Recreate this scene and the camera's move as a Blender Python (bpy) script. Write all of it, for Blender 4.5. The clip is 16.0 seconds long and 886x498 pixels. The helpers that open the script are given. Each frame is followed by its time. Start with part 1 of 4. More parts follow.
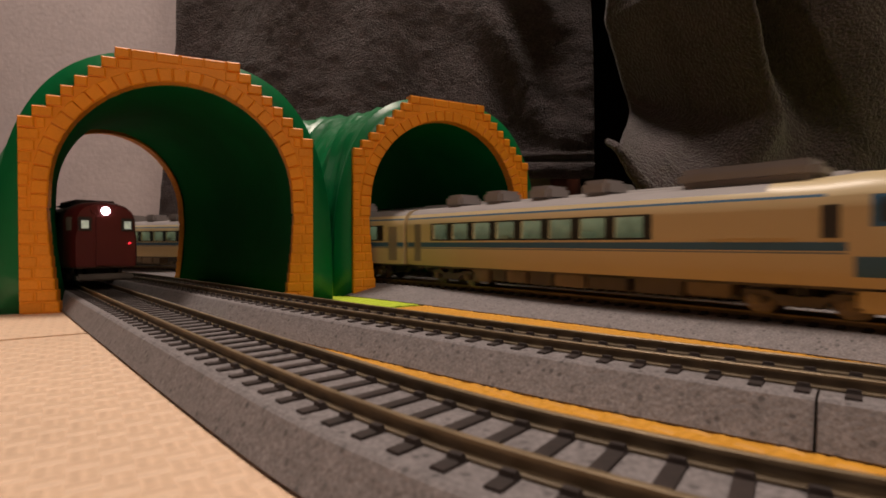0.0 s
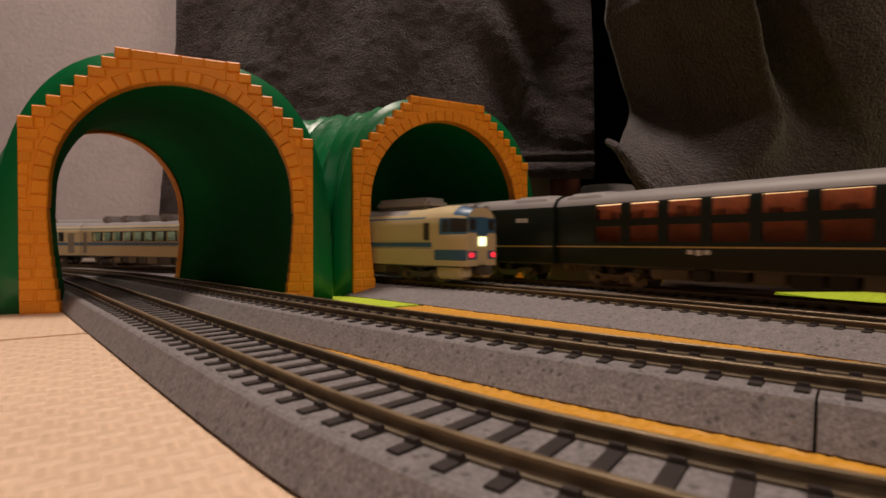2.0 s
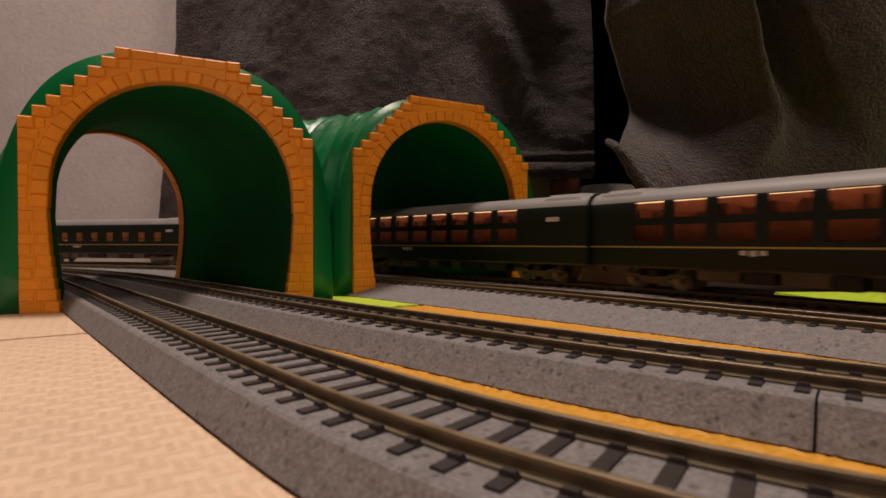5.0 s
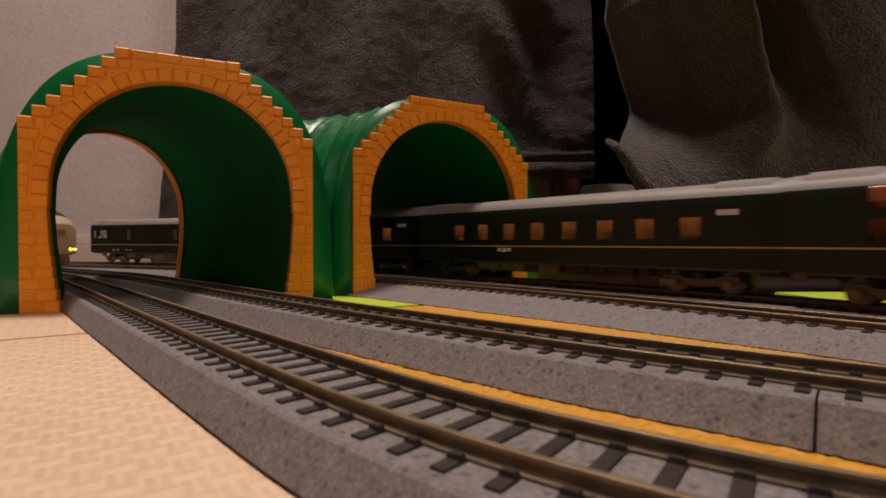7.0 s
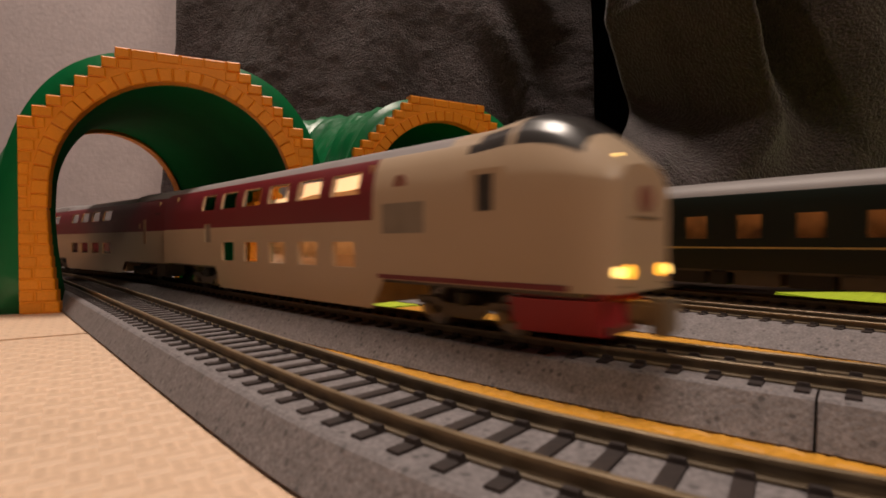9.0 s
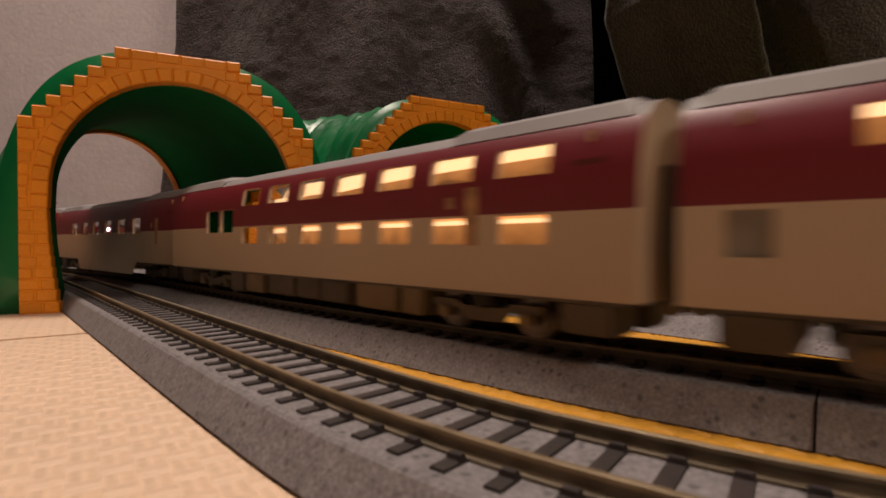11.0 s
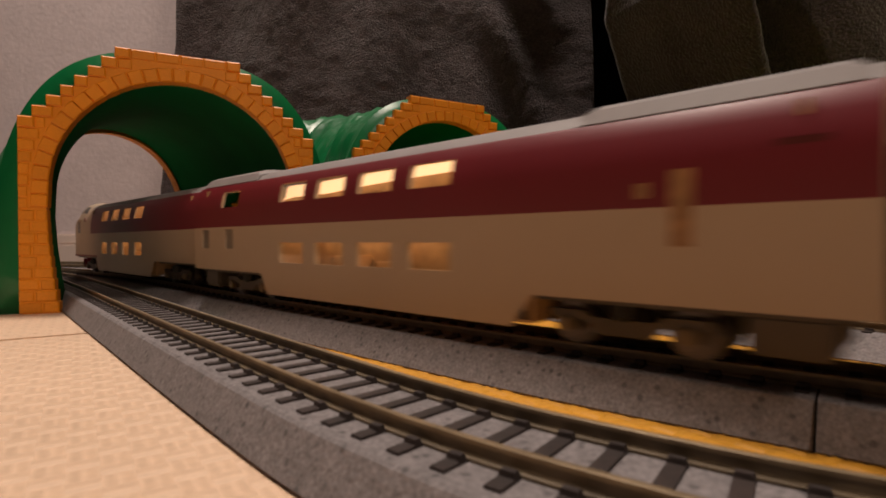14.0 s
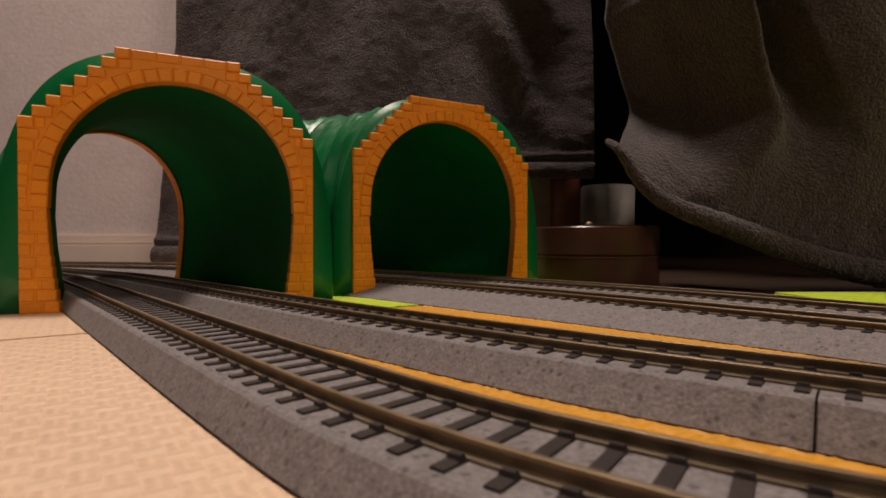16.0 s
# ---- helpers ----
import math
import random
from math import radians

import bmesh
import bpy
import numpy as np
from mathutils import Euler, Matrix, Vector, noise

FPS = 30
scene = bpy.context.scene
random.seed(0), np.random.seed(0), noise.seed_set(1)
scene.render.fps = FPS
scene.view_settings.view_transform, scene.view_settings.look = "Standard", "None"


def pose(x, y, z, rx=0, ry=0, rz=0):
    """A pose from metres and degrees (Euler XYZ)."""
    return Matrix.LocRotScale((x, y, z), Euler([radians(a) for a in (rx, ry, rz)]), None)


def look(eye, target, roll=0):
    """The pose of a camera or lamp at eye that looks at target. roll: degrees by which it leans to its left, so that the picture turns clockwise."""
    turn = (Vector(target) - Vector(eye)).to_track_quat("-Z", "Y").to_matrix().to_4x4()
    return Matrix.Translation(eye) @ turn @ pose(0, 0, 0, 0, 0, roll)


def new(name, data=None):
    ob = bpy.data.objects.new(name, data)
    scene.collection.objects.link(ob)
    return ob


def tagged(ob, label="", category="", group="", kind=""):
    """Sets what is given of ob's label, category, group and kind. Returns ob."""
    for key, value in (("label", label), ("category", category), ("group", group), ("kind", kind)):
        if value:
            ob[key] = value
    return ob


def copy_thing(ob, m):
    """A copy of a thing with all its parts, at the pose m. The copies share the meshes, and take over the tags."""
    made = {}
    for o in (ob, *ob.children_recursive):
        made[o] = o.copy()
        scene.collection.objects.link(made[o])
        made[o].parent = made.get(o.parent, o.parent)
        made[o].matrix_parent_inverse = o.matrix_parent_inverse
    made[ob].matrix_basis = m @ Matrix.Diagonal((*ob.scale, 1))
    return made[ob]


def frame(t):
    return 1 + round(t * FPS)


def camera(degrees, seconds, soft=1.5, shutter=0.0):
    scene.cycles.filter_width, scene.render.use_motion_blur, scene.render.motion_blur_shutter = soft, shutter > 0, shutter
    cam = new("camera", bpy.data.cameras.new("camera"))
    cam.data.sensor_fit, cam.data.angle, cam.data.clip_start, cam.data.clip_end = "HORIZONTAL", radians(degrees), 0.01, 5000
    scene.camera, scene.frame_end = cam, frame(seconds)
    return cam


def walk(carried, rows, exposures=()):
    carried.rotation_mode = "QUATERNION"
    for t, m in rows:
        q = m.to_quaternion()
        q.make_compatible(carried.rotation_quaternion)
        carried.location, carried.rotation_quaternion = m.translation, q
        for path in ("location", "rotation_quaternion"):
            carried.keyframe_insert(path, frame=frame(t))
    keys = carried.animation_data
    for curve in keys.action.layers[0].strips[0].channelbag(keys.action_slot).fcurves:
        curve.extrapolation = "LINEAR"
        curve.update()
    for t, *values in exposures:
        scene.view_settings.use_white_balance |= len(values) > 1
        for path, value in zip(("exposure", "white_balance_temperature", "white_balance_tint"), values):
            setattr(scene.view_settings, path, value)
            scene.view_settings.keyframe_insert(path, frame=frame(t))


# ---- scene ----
from mathutils.geometry import interpolate_bezier

MM = 0.001
CAM_Z = 36.5
FOCAL = 920.0

cam = camera(2 * math.degrees(math.atan(784 / FOCAL)), 16.0, 1.7, 0.42)
cam.data.dof.use_dof, cam.data.dof.focus_distance, cam.data.dof.aperture_fstop = True, 0.33, 36.0
EYE = pose(0, 0, CAM_Z * MM, 90 - 0.70, 0, 0)
walk(cam, [(0.0, EYE), (16.0, EYE)])

# ---- light: a warm ceiling lamp, an added fill lamp, dim bounce from room walls ----
world = bpy.data.worlds.new("room_world")
world.use_nodes = True
world.node_tree.nodes["Background"].inputs[0].default_value = (0.30, 0.24, 0.22, 1)
world.node_tree.nodes["Background"].inputs[1].default_value = 0.03
scene.world = world
scene.view_settings.exposure = 0.0


def area_lamp(name, eye, target, size, power, colour):
    data = bpy.data.lights.new(name, "AREA")
    data.shape, data.size, data.energy, data.color = "DISK", size, power, colour
    ob = new(name, data)
    ob.matrix_world = look(eye, target)
    return ob


area_lamp("ceiling_lamp", (-0.25, 0.55, 2.1), (-0.15, 0.25, 0), 0.40, 36, (1.0, 0.83, 0.71))
# fill added from the right front; no lamp is known to stand there
area_lamp("unseen_fill_lamp", (0.9, -1.1, 1.7), (-0.1, 0.3, 0.05), 0.40, 14, (1.0, 0.80, 0.65))


# ---- materials ----
def rgb(r, g, b):
    return (r, g, b, 1.0)


def material(name, colour, rough=0.6, metal=0.0, vary=0.15, scale=60.0, bump=0.0, bump_scale=300.0,
             colour2=None, fine=0.0, fine_scale=900.0, coat=0.0, sheen=0.0, rand=0.0, emit=None, power=0.0, dist=0.0004):
    """Two scales of noise on a base colour, bump at its own scale; scale counts cells per metre."""
    m = bpy.data.materials.new(name)
    m.use_nodes = True
    t = m.node_tree
    b = t.nodes["Principled BSDF"]
    geo = t.nodes.new("ShaderNodeTexCoord")
    b.inputs["Roughness"].default_value = rough
    b.inputs["Metallic"].default_value = metal
    b.inputs["Coat Weight"].default_value = coat
    b.inputs["Sheen Weight"].default_value = sheen
    n = t.nodes.new("ShaderNodeTexNoise")
    n.inputs["Scale"].default_value, n.inputs["Detail"].default_value = scale, 6
    t.links.new(geo.outputs["Object"], n.inputs["Vector"])
    ramp = t.nodes.new("ShaderNodeValToRGB")
    lo = tuple(c * (1 - vary) for c in colour[:3]) + (1,)
    hi = colour2 or tuple(min(1, c * (1 + vary)) for c in colour[:3]) + (1,)
    ramp.color_ramp.elements[0].color, ramp.color_ramp.elements[1].color = lo, hi
    ramp.color_ramp.elements[0].position, ramp.color_ramp.elements[1].position = 0.3, 0.7
    t.links.new(n.outputs[0], ramp.inputs[0])
    out = ramp.outputs[0]
    if fine:
        n2 = t.nodes.new("ShaderNodeTexNoise")
        n2.inputs["Scale"].default_value, n2.inputs["Detail"].default_value = fine_scale, 3
        t.links.new(geo.outputs["Object"], n2.inputs["Vector"])
        r2 = t.nodes.new("ShaderNodeMapRange")
        r2.inputs[1].default_value, r2.inputs[2].default_value = 0.3, 0.7
        r2.inputs[3].default_value, r2.inputs[4].default_value = 1 - fine, 1 + fine
        t.links.new(n2.outputs[0], r2.inputs[0])
        mix = t.nodes.new("ShaderNodeMixRGB")
        mix.blend_type, mix.inputs[0].default_value = "MULTIPLY", 1
        t.links.new(out, mix.inputs[1])
        t.links.new(r2.outputs[0], mix.inputs[2])
        out = mix.outputs[0]
    if rand:
        oi = t.nodes.new("ShaderNodeObjectInfo")
        r3 = t.nodes.new("ShaderNodeMapRange")
        r3.inputs[3].default_value, r3.inputs[4].default_value = 1 - rand, 1 + rand
        t.links.new(oi.outputs["Random"], r3.inputs[0])
        mix = t.nodes.new("ShaderNodeMixRGB")
        mix.blend_type, mix.inputs[0].default_value = "MULTIPLY", 1
        t.links.new(out, mix.inputs[1])
        t.links.new(r3.outputs[0], mix.inputs[2])
        out = mix.outputs[0]
    t.links.new(out, b.inputs["Base Color"])
    if bump:
        n3 = t.nodes.new("ShaderNodeTexNoise")
        n3.inputs["Scale"].default_value, n3.inputs["Detail"].default_value = bump_scale, 5
        t.links.new(geo.outputs["Object"], n3.inputs["Vector"])
        bp = t.nodes.new("ShaderNodeBump")
        bp.inputs["Strength"].default_value, bp.inputs["Distance"].default_value = bump, dist
        t.links.new(n3.outputs[0], bp.inputs["Height"])
        t.links.new(bp.outputs[0], b.inputs["Normal"])
    if emit:
        b.inputs["Emission Color"].default_value = emit
        b.inputs["Emission Strength"].default_value = power
    return m


ORANGE = material("orange_plastic", rgb(0.80, 0.275, 0.008), 0.45, vary=0.06, scale=40, bump=0.12, bump_scale=500, fine=0.05, rand=0.06)
GREEN = material("green_plastic", rgb(0.0, 0.135, 0.038), 0.36, vary=0.12, scale=25, bump=0.15, bump_scale=250, dist=0.001)
# same green with its gloss cut so that the tunnel's inside looks shaded
GREEN_SHADE = material("green_plastic_matt_for_shade", rgb(0.0, 0.135, 0.038), 0.7, vary=0.12, scale=25, bump=0.1, bump_scale=250, dist=0.001)
GREEN_SHADE.node_tree.nodes["Principled BSDF"].inputs["Specular IOR Level"].default_value = 0.06
BALLAST = material("grey_ballast", rgb(0.205, 0.185, 0.189), 0.8, vary=0.13, scale=300, fine=0.26, fine_scale=1300, bump=0.5, bump_scale=900, dist=0.0006)


def speckled(m, scale, size, depth):
    """Sparse dark grains on a moulded surface."""
    t = m.node_tree
    b = t.nodes["Principled BSDF"]
    co = t.nodes.new("ShaderNodeTexCoord")
    vo = t.nodes.new("ShaderNodeTexVoronoi")
    vo.inputs["Scale"].default_value = scale
    t.links.new(co.outputs["Object"], vo.inputs["Vector"])
    r = t.nodes.new("ShaderNodeMapRange")
    r.inputs[1].default_value, r.inputs[2].default_value = size * 0.5, size
    r.inputs[3].default_value, r.inputs[4].default_value = 1 - depth, 1.0
    t.links.new(vo.outputs["Distance"], r.inputs[0])
    mix = t.nodes.new("ShaderNodeMixRGB")
    mix.blend_type, mix.inputs[0].default_value = "MULTIPLY", 1
    t.links.new(b.inputs["Base Color"].links[0].from_socket, mix.inputs[1])
    t.links.new(r.outputs[0], mix.inputs[2])
    t.links.new(mix.outputs[0], b.inputs["Base Color"])


speckled(BALLAST, 330, 0.26, 0.45)
SLEEPER = material("brown_sleeper", rgb(0.030, 0.020, 0.018), 0.6, vary=0.25, scale=300, bump=0.3, bump_scale=900, rand=0.2)
RAIL = material("nickel_rail", rgb(0.25, 0.185, 0.11), 0.45, 0.35, vary=0.2, scale=150)
RAIL_SIDE = material("weathered_rail_side", rgb(0.15, 0.11, 0.065), 0.6, 0.0, vary=0.3, scale=200)
def woven(m, cell=0.0046, strength=0.8, dist=0.0010):
    """Adds a basket weave to a foam's relief: ribs that turn from square to square."""
    t = m.node_tree
    b = t.nodes["Principled BSDF"]
    co = t.nodes.new("ShaderNodeTexCoord")
    chk = t.nodes.new("ShaderNodeTexChecker")
    chk.inputs["Scale"].default_value = 1 / cell
    chk.inputs[1].default_value, chk.inputs[2].default_value = (1, 1, 1, 1), (0, 0, 0, 1)
    t.links.new(co.outputs["Object"], chk.inputs["Vector"])
    ribs = []
    for axis in ("X", "Y"):
        w = t.nodes.new("ShaderNodeTexWave")
        w.wave_type, w.bands_direction = "BANDS", axis
        w.inputs["Scale"].default_value = 1 / cell * 0.314 * 1.0
        w.inputs["Distortion"].default_value = 0.4
        t.links.new(co.outputs["Object"], w.inputs["Vector"])
        ribs.append(w)
    mix = t.nodes.new("ShaderNodeMixRGB")
    t.links.new(chk.outputs[0], mix.inputs[0])
    t.links.new(ribs[0].outputs[0], mix.inputs[1])
    t.links.new(ribs[1].outputs[0], mix.inputs[2])
    bp = t.nodes.new("ShaderNodeBump")
    bp.inputs["Strength"].default_value, bp.inputs["Distance"].default_value = strength, dist
    t.links.new(mix.outputs[0], bp.inputs["Height"])
    old = b.inputs["Normal"].links[0].from_node if b.inputs["Normal"].links else None
    if old:
        t.links.new(old.outputs[0], bp.inputs["Normal"])
    t.links.new(bp.outputs[0], b.inputs["Normal"])
    return m


MAT_BEIGE = material("beige_foam", rgb(0.80, 0.57, 0.40), 0.62, vary=0.05, scale=30, fine=0.05, fine_scale=500, bump=0.2, bump_scale=1500)
MAT_ORANGE = material("orange_foam", rgb(0.68, 0.32, 0.025), 0.62, vary=0.07, scale=60, bump=0.3, bump_scale=900)
MAT_LIME = material("lime_foam", rgb(0.50, 0.66, 0.03), 0.62, vary=0.07, scale=60, bump=0.3, bump_scale=900)
WALLPAPER = material("white_wallpaper", rgb(0.60, 0.525, 0.54), 0.85, vary=0.04, scale=14, bump=0.35, bump_scale=130, fine=0.04, fine_scale=90, dist=0.002)
SKIRTING = material("white_skirting", rgb(0.74, 0.62, 0.56), 0.45, vary=0.03, scale=20)
for foam in (MAT_BEIGE, MAT_ORANGE, MAT_LIME):
    woven(foam)
FLEECE = material("grey_fleece", rgb(0.054, 0.038, 0.040), 0.95, vary=0.22, scale=35, fine=0.4, fine_scale=300, bump=1.0, bump_scale=420, sheen=0.25, dist=0.0045)
BROWN = material("dark_brown_lacquer", rgb(0.055, 0.020, 0.014), 0.3, vary=0.3, scale=30)
# for the unseen walls and ceiling, kept dark so that less light bounces
ROOM = material("plain_room_surface", rgb(0.22, 0.17, 0.14), 0.85, vary=0.05, scale=4)
# near-black stands for shade in the recess; also the track joint's own colour
DARK = material("painted_shade_and_joint", rgb(0.012, 0.009, 0.008), 0.9, vary=0.2, scale=20)
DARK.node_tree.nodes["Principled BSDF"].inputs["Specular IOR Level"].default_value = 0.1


# ---- mesh helpers ----
def mesh_from(name, verts, faces, mat, smooth=False):
    me = bpy.data.meshes.new(name)
    me.from_pydata([tuple(c * MM for c in v) for v in verts], [], faces)
    for mm in (mat if isinstance(mat, (list, tuple)) else [mat]):
        me.materials.append(mm)
    if smooth:
        me.polygons.foreach_set("use_smooth", [True] * len(me.polygons))
    me.update()
    return me


def link(name, me, parent=None, label="", kind="", m=None):
    ob = new(name, me)
    if parent:
        ob.parent = parent
    if m is not None:
        ob.matrix_basis = m
    if label or kind:
        tagged(ob, label, kind=kind)
    return ob


def part(name, bm, mat, parent, label="", smooth=False):
    """A bmesh in millimetres as one mesh under a thing."""
    me = bpy.data.meshes.new(name)
    bmesh.ops.recalc_face_normals(bm, faces=bm.faces[:])
    bmesh.ops.scale(bm, vec=(MM, MM, MM), verts=bm.verts[:])
    bm.to_mesh(me)
    bm.free()
    for mm in (mat if isinstance(mat, (list, tuple)) else [mat]):
        me.materials.append(mm)
    if smooth:
        me.polygons.foreach_set("use_smooth", [True] * len(me.polygons))
    return link(name, me, parent, label)


def add_box(bm, x0, x1, y0, y1, z0, z1, bevel=0.0):
    r = bmesh.ops.create_cube(bm, size=1)
    bmesh.ops.scale(bm, vec=(x1 - x0, y1 - y0, z1 - z0), verts=r["verts"])
    bmesh.ops.translate(bm, vec=((x0 + x1) / 2, (y0 + y1) / 2, (z0 + z1) / 2), verts=r["verts"])
    if bevel:
        es = list({e for v in r["verts"] for e in v.link_edges})
        bmesh.ops.bevel(bm, geom=es, offset=bevel, segments=2, affect="EDGES")
    return bm


def box(x0, x1, y0, y1, z0, z1, bevel=0.0):
    return add_box(bmesh.new(), x0, x1, y0, y1, z0, z1, bevel)


def add_cyl(bm, p, axis, r, length, seg=20, r2=None, bevel=0.0):
    """A cylinder centred on p along axis 'x', 'y' or 'z'."""
    m = {"x": Euler((0, radians(90), 0)), "y": Euler((radians(90), 0, 0)), "z": Euler((0, 0, 0))}[axis].to_matrix().to_4x4()
    res = bmesh.ops.create_cone(bm, cap_ends=True, segments=seg, radius1=r, radius2=r if r2 is None else r2, depth=length,
                                matrix=Matrix.Translation(p) @ m)
    if bevel:
        es = [e for e in {e for v in res["verts"] for e in v.link_edges} if any(len(f.verts) > 4 for f in e.link_faces)]
        bmesh.ops.bevel(bm, geom=es, offset=bevel, segments=3, affect="EDGES")
    return bm


# ---- curved lines of the plan ----
class Line:
    """A smooth line through plan points (mm), read by its length s, which grows away from the camera."""

    def __init__(self, pts, z=8.8):
        p = [Vector(q if len(q) == 3 else (*q, z)) for q in pts]
        out = []
        for i in range(len(p) - 1):
            a, b = p[i], p[i + 1]
            ta = (p[i + 1] - p[i - 1]) / 2 if i else b - a
            tb = (p[i + 2] - p[i]) / 2 if i + 2 < len(p) else b - a
            k = (b - a).length
            ta, tb = ta.normalized() * k, tb.normalized() * k
            out += interpolate_bezier(a, a + ta / 3, b - tb / 3, b, 40)[:-1]
        out.append(p[-1])
        self.p = [Vector(q) for q in out]
        self.s = [0.0]
        for a, b in zip(self.p, self.p[1:]):
            self.s.append(self.s[-1] + (b - a).length)
        self.length = self.s[-1]

    def at(self, s):
        if s <= 0:
            d = (self.p[1] - self.p[0]).normalized()
            return self.p[0] + d * s
        if s >= self.length:
            d = (self.p[-1] - self.p[-2]).normalized()
            return self.p[-1] + d * (s - self.length)
        i = min(int(np.searchsorted(self.s, s)), len(self.s) - 1)
        k = (s - self.s[i - 1]) / max(1e-9, self.s[i] - self.s[i - 1])
        return self.p[i - 1].lerp(self.p[i], k)

    def way(self, s):
        return (self.at(s + 1.0) - self.at(s - 1.0)).normalized()


def sweep(line, s0, s1, step, profile, closed=True):
    """Verts and faces of a profile (offset to the right of the way, height over the line) along a line."""
    n = max(2, int((s1 - s0) / step) + 1)
    verts, faces, k = [], [], len(profile)
    for i in range(n):
        s = s0 + (s1 - s0) * i / (n - 1)
        p, d = line.at(s), line.way(s)
        r = Vector((d.y, -d.x, 0)).normalized()
        for o, z in profile:
            verts.append((p.x + r.x * o, p.y + r.y * o, p.z + z))
    for i in range(n - 1):
        for j in range(k if closed else k - 1):
            a, b = i * k + j, i * k + (j + 1) % k
            faces.append((a, b, b + k, a + k))
    if closed:
        faces += [tuple(range(k))[::-1], tuple(range((n - 1) * k, n * k))]
    return verts, faces


def nearest(line, x, y):
    return min(range(0, int(line.length)), key=lambda s: (line.at(s).x - x) ** 2 + (line.at(s).y - y) ** 2)


GAUGE = 15.8
LINE_A = Line([(190, -18), (130, 5), (80, 30), (42, 50.5), (26, 61), (6, 76.5), (-18, 100), (-117, 210), (-222, 327), (-312, 420), (-412, 486), (-538, 536), (-700, 564), (-960, 570)], 11.0)
LINE_B = Line([(252, -41), (202, 1), (82, 100), (27, 145), (-54, 220), (-160, 328), (-268, 430), (-404, 518), (-574, 586), (-760, 616), (-1000, 620)], 11.7)
LINE_C = Line([(560, -440), (340, -100), (195, 108), (147, 173), (103, 230), (46, 298), (-28, 372), (-120, 450), (-215, 515), (-310, 570), (-460, 622), (-620, 640), (-1000, 640)], 10.5)
LINE_D = Line([(600, -410), (385, -80), (235, 144), (187, 214), (137, 285), (48, 384), (-24, 462), (-110, 535), (-215, 605), (-330, 660), (-470, 705), (-640, 722), (-1000, 722)], 10.5)


def build_track(line, s0, s1, label, bank=()):
    """bank: (start, end, width) of a stretch where the left ballast slope runs out wider."""
    thing = tagged(new("railway_track"), label, "model track", "railway tracks")
    rb = [(-19.7, None), (-20.4, 0.8), (-16.4, -3.3), (-15.6, -2.9), (15.6, -2.9), (16.4, -3.3), (20.4, 0.8), (19.7, None)]
    n = max(2, int((s1 - s0) / 6))
    # road bed down to the floor
    verts, faces, k = [], [], len(rb)
    for i in range(n):
        s = s0 + (s1 - s0) * i / (n - 1)
        p, d = line.at(s), line.way(s)
        r = Vector((d.y, -d.x, 0)).normalized()
        wide = bank[2] * min(1.0, max(0.0, (s - bank[0]) / (bank[1] - bank[0]))) if bank else 0.0
        for o, z in rb:
            if o < -17:
                o -= wide
            verts.append((p.x + r.x * o, p.y + r.y * o, 0.0 if z is None else z if z > 0 else p.z + z))
    for i in range(n - 1):
        for j in range(k):
            a, b = i * k + j, i * k + (j + 1) % k
            faces.append((a, a + k, b + k, b))
    faces += [tuple(range(k)), tuple(range((n - 1) * k, n * k))[::-1]]
    link("roadbed", mesh_from("roadbed", verts, faces, BALLAST), thing, "grey speckled plastic ballast bed")
    for side in (-1, 1):
        g = side * GAUGE / 2
        head = [(g - 0.55, -0.7), (g - 0.55, -0.12), (g - 0.4, 0), (g + 0.4, 0), (g + 0.55, -0.12), (g + 0.55, -0.7)]
        link("rail_head", mesh_from("rail_head", *sweep(line, s0, s1, 5, head), RAIL), thing, "dull nickel silver rail head")
        web = [(g - 1.15, -2.75), (g - 1.1, -2.4), (g - 0.3, -2.1), (g - 0.3, -0.65), (g + 0.3, -0.65), (g + 0.3, -2.1), (g + 1.1, -2.4), (g + 1.15, -2.75)]
        link("rail_web", mesh_from("rail_web", *sweep(line, s0, s1, 5, web), RAIL_SIDE), thing, "brown tarnished rail web")
    return thing


def sleeper_mesh():
    bm = bmesh.new()
    for (x0, x1, y0, y1, z0, z1, tp) in ((-14.0, 14.0, -1.4, 1.4, -4.0, -2.45, 0.25), (-10.6, -9.2, -1.2, 1.2, -2.5, -1.7, 0.2), (-6.8, -5.4, -1.2, 1.2, -2.5, -1.7, 0.2),
                                         (5.4, 6.8, -1.2, 1.2, -2.5, -1.7, 0.2), (9.2, 10.6, -1.2, 1.2, -2.5, -1.7, 0.2)):
        v = [bm.verts.new(c) for c in ((x0, y0, z0), (x1, y0, z0), (x1, y1, z0), (x0, y1, z0), (x0 + tp, y0 + tp, z1), (x1 - tp, y0 + tp, z1), (x1 - tp, y1 - tp, z1), (x0 + tp, y1 - tp, z1))]
        for f in ((4, 5, 6, 7), (0, 1, 5, 4), (1, 2, 6, 5), (2, 3, 7, 6), (3, 0, 4, 7)):
            bm.faces.new([v[i] for i in f])
    me = bpy.data.meshes.new("sleeper")
    bmesh.ops.scale(bm, vec=(MM, MM, MM), verts=bm.verts[:])
    bm.to_mesh(me)
    bm.free()
    me.materials.append(SLEEPER)
    return me


SLEEPER_ME = sleeper_mesh()


def lay_sleepers(line, thing, s0, s1, pitch=7.6):
    s = s0
    while s < s1:
        p, d = line.at(s), line.way(s)
        m = Matrix.Translation(p * MM) @ Matrix.Rotation(math.atan2(d.y, d.x) - math.pi / 2, 4, "Z")
        link("sleeper", SLEEPER_ME, thing, m=m)
        s += pitch


# ---- setting ----
# wood set near-black to stand for the shade under the blankets
floor = tagged(new("floor"), "wooden floor under the play mats, darkened as shade", kind="structure")
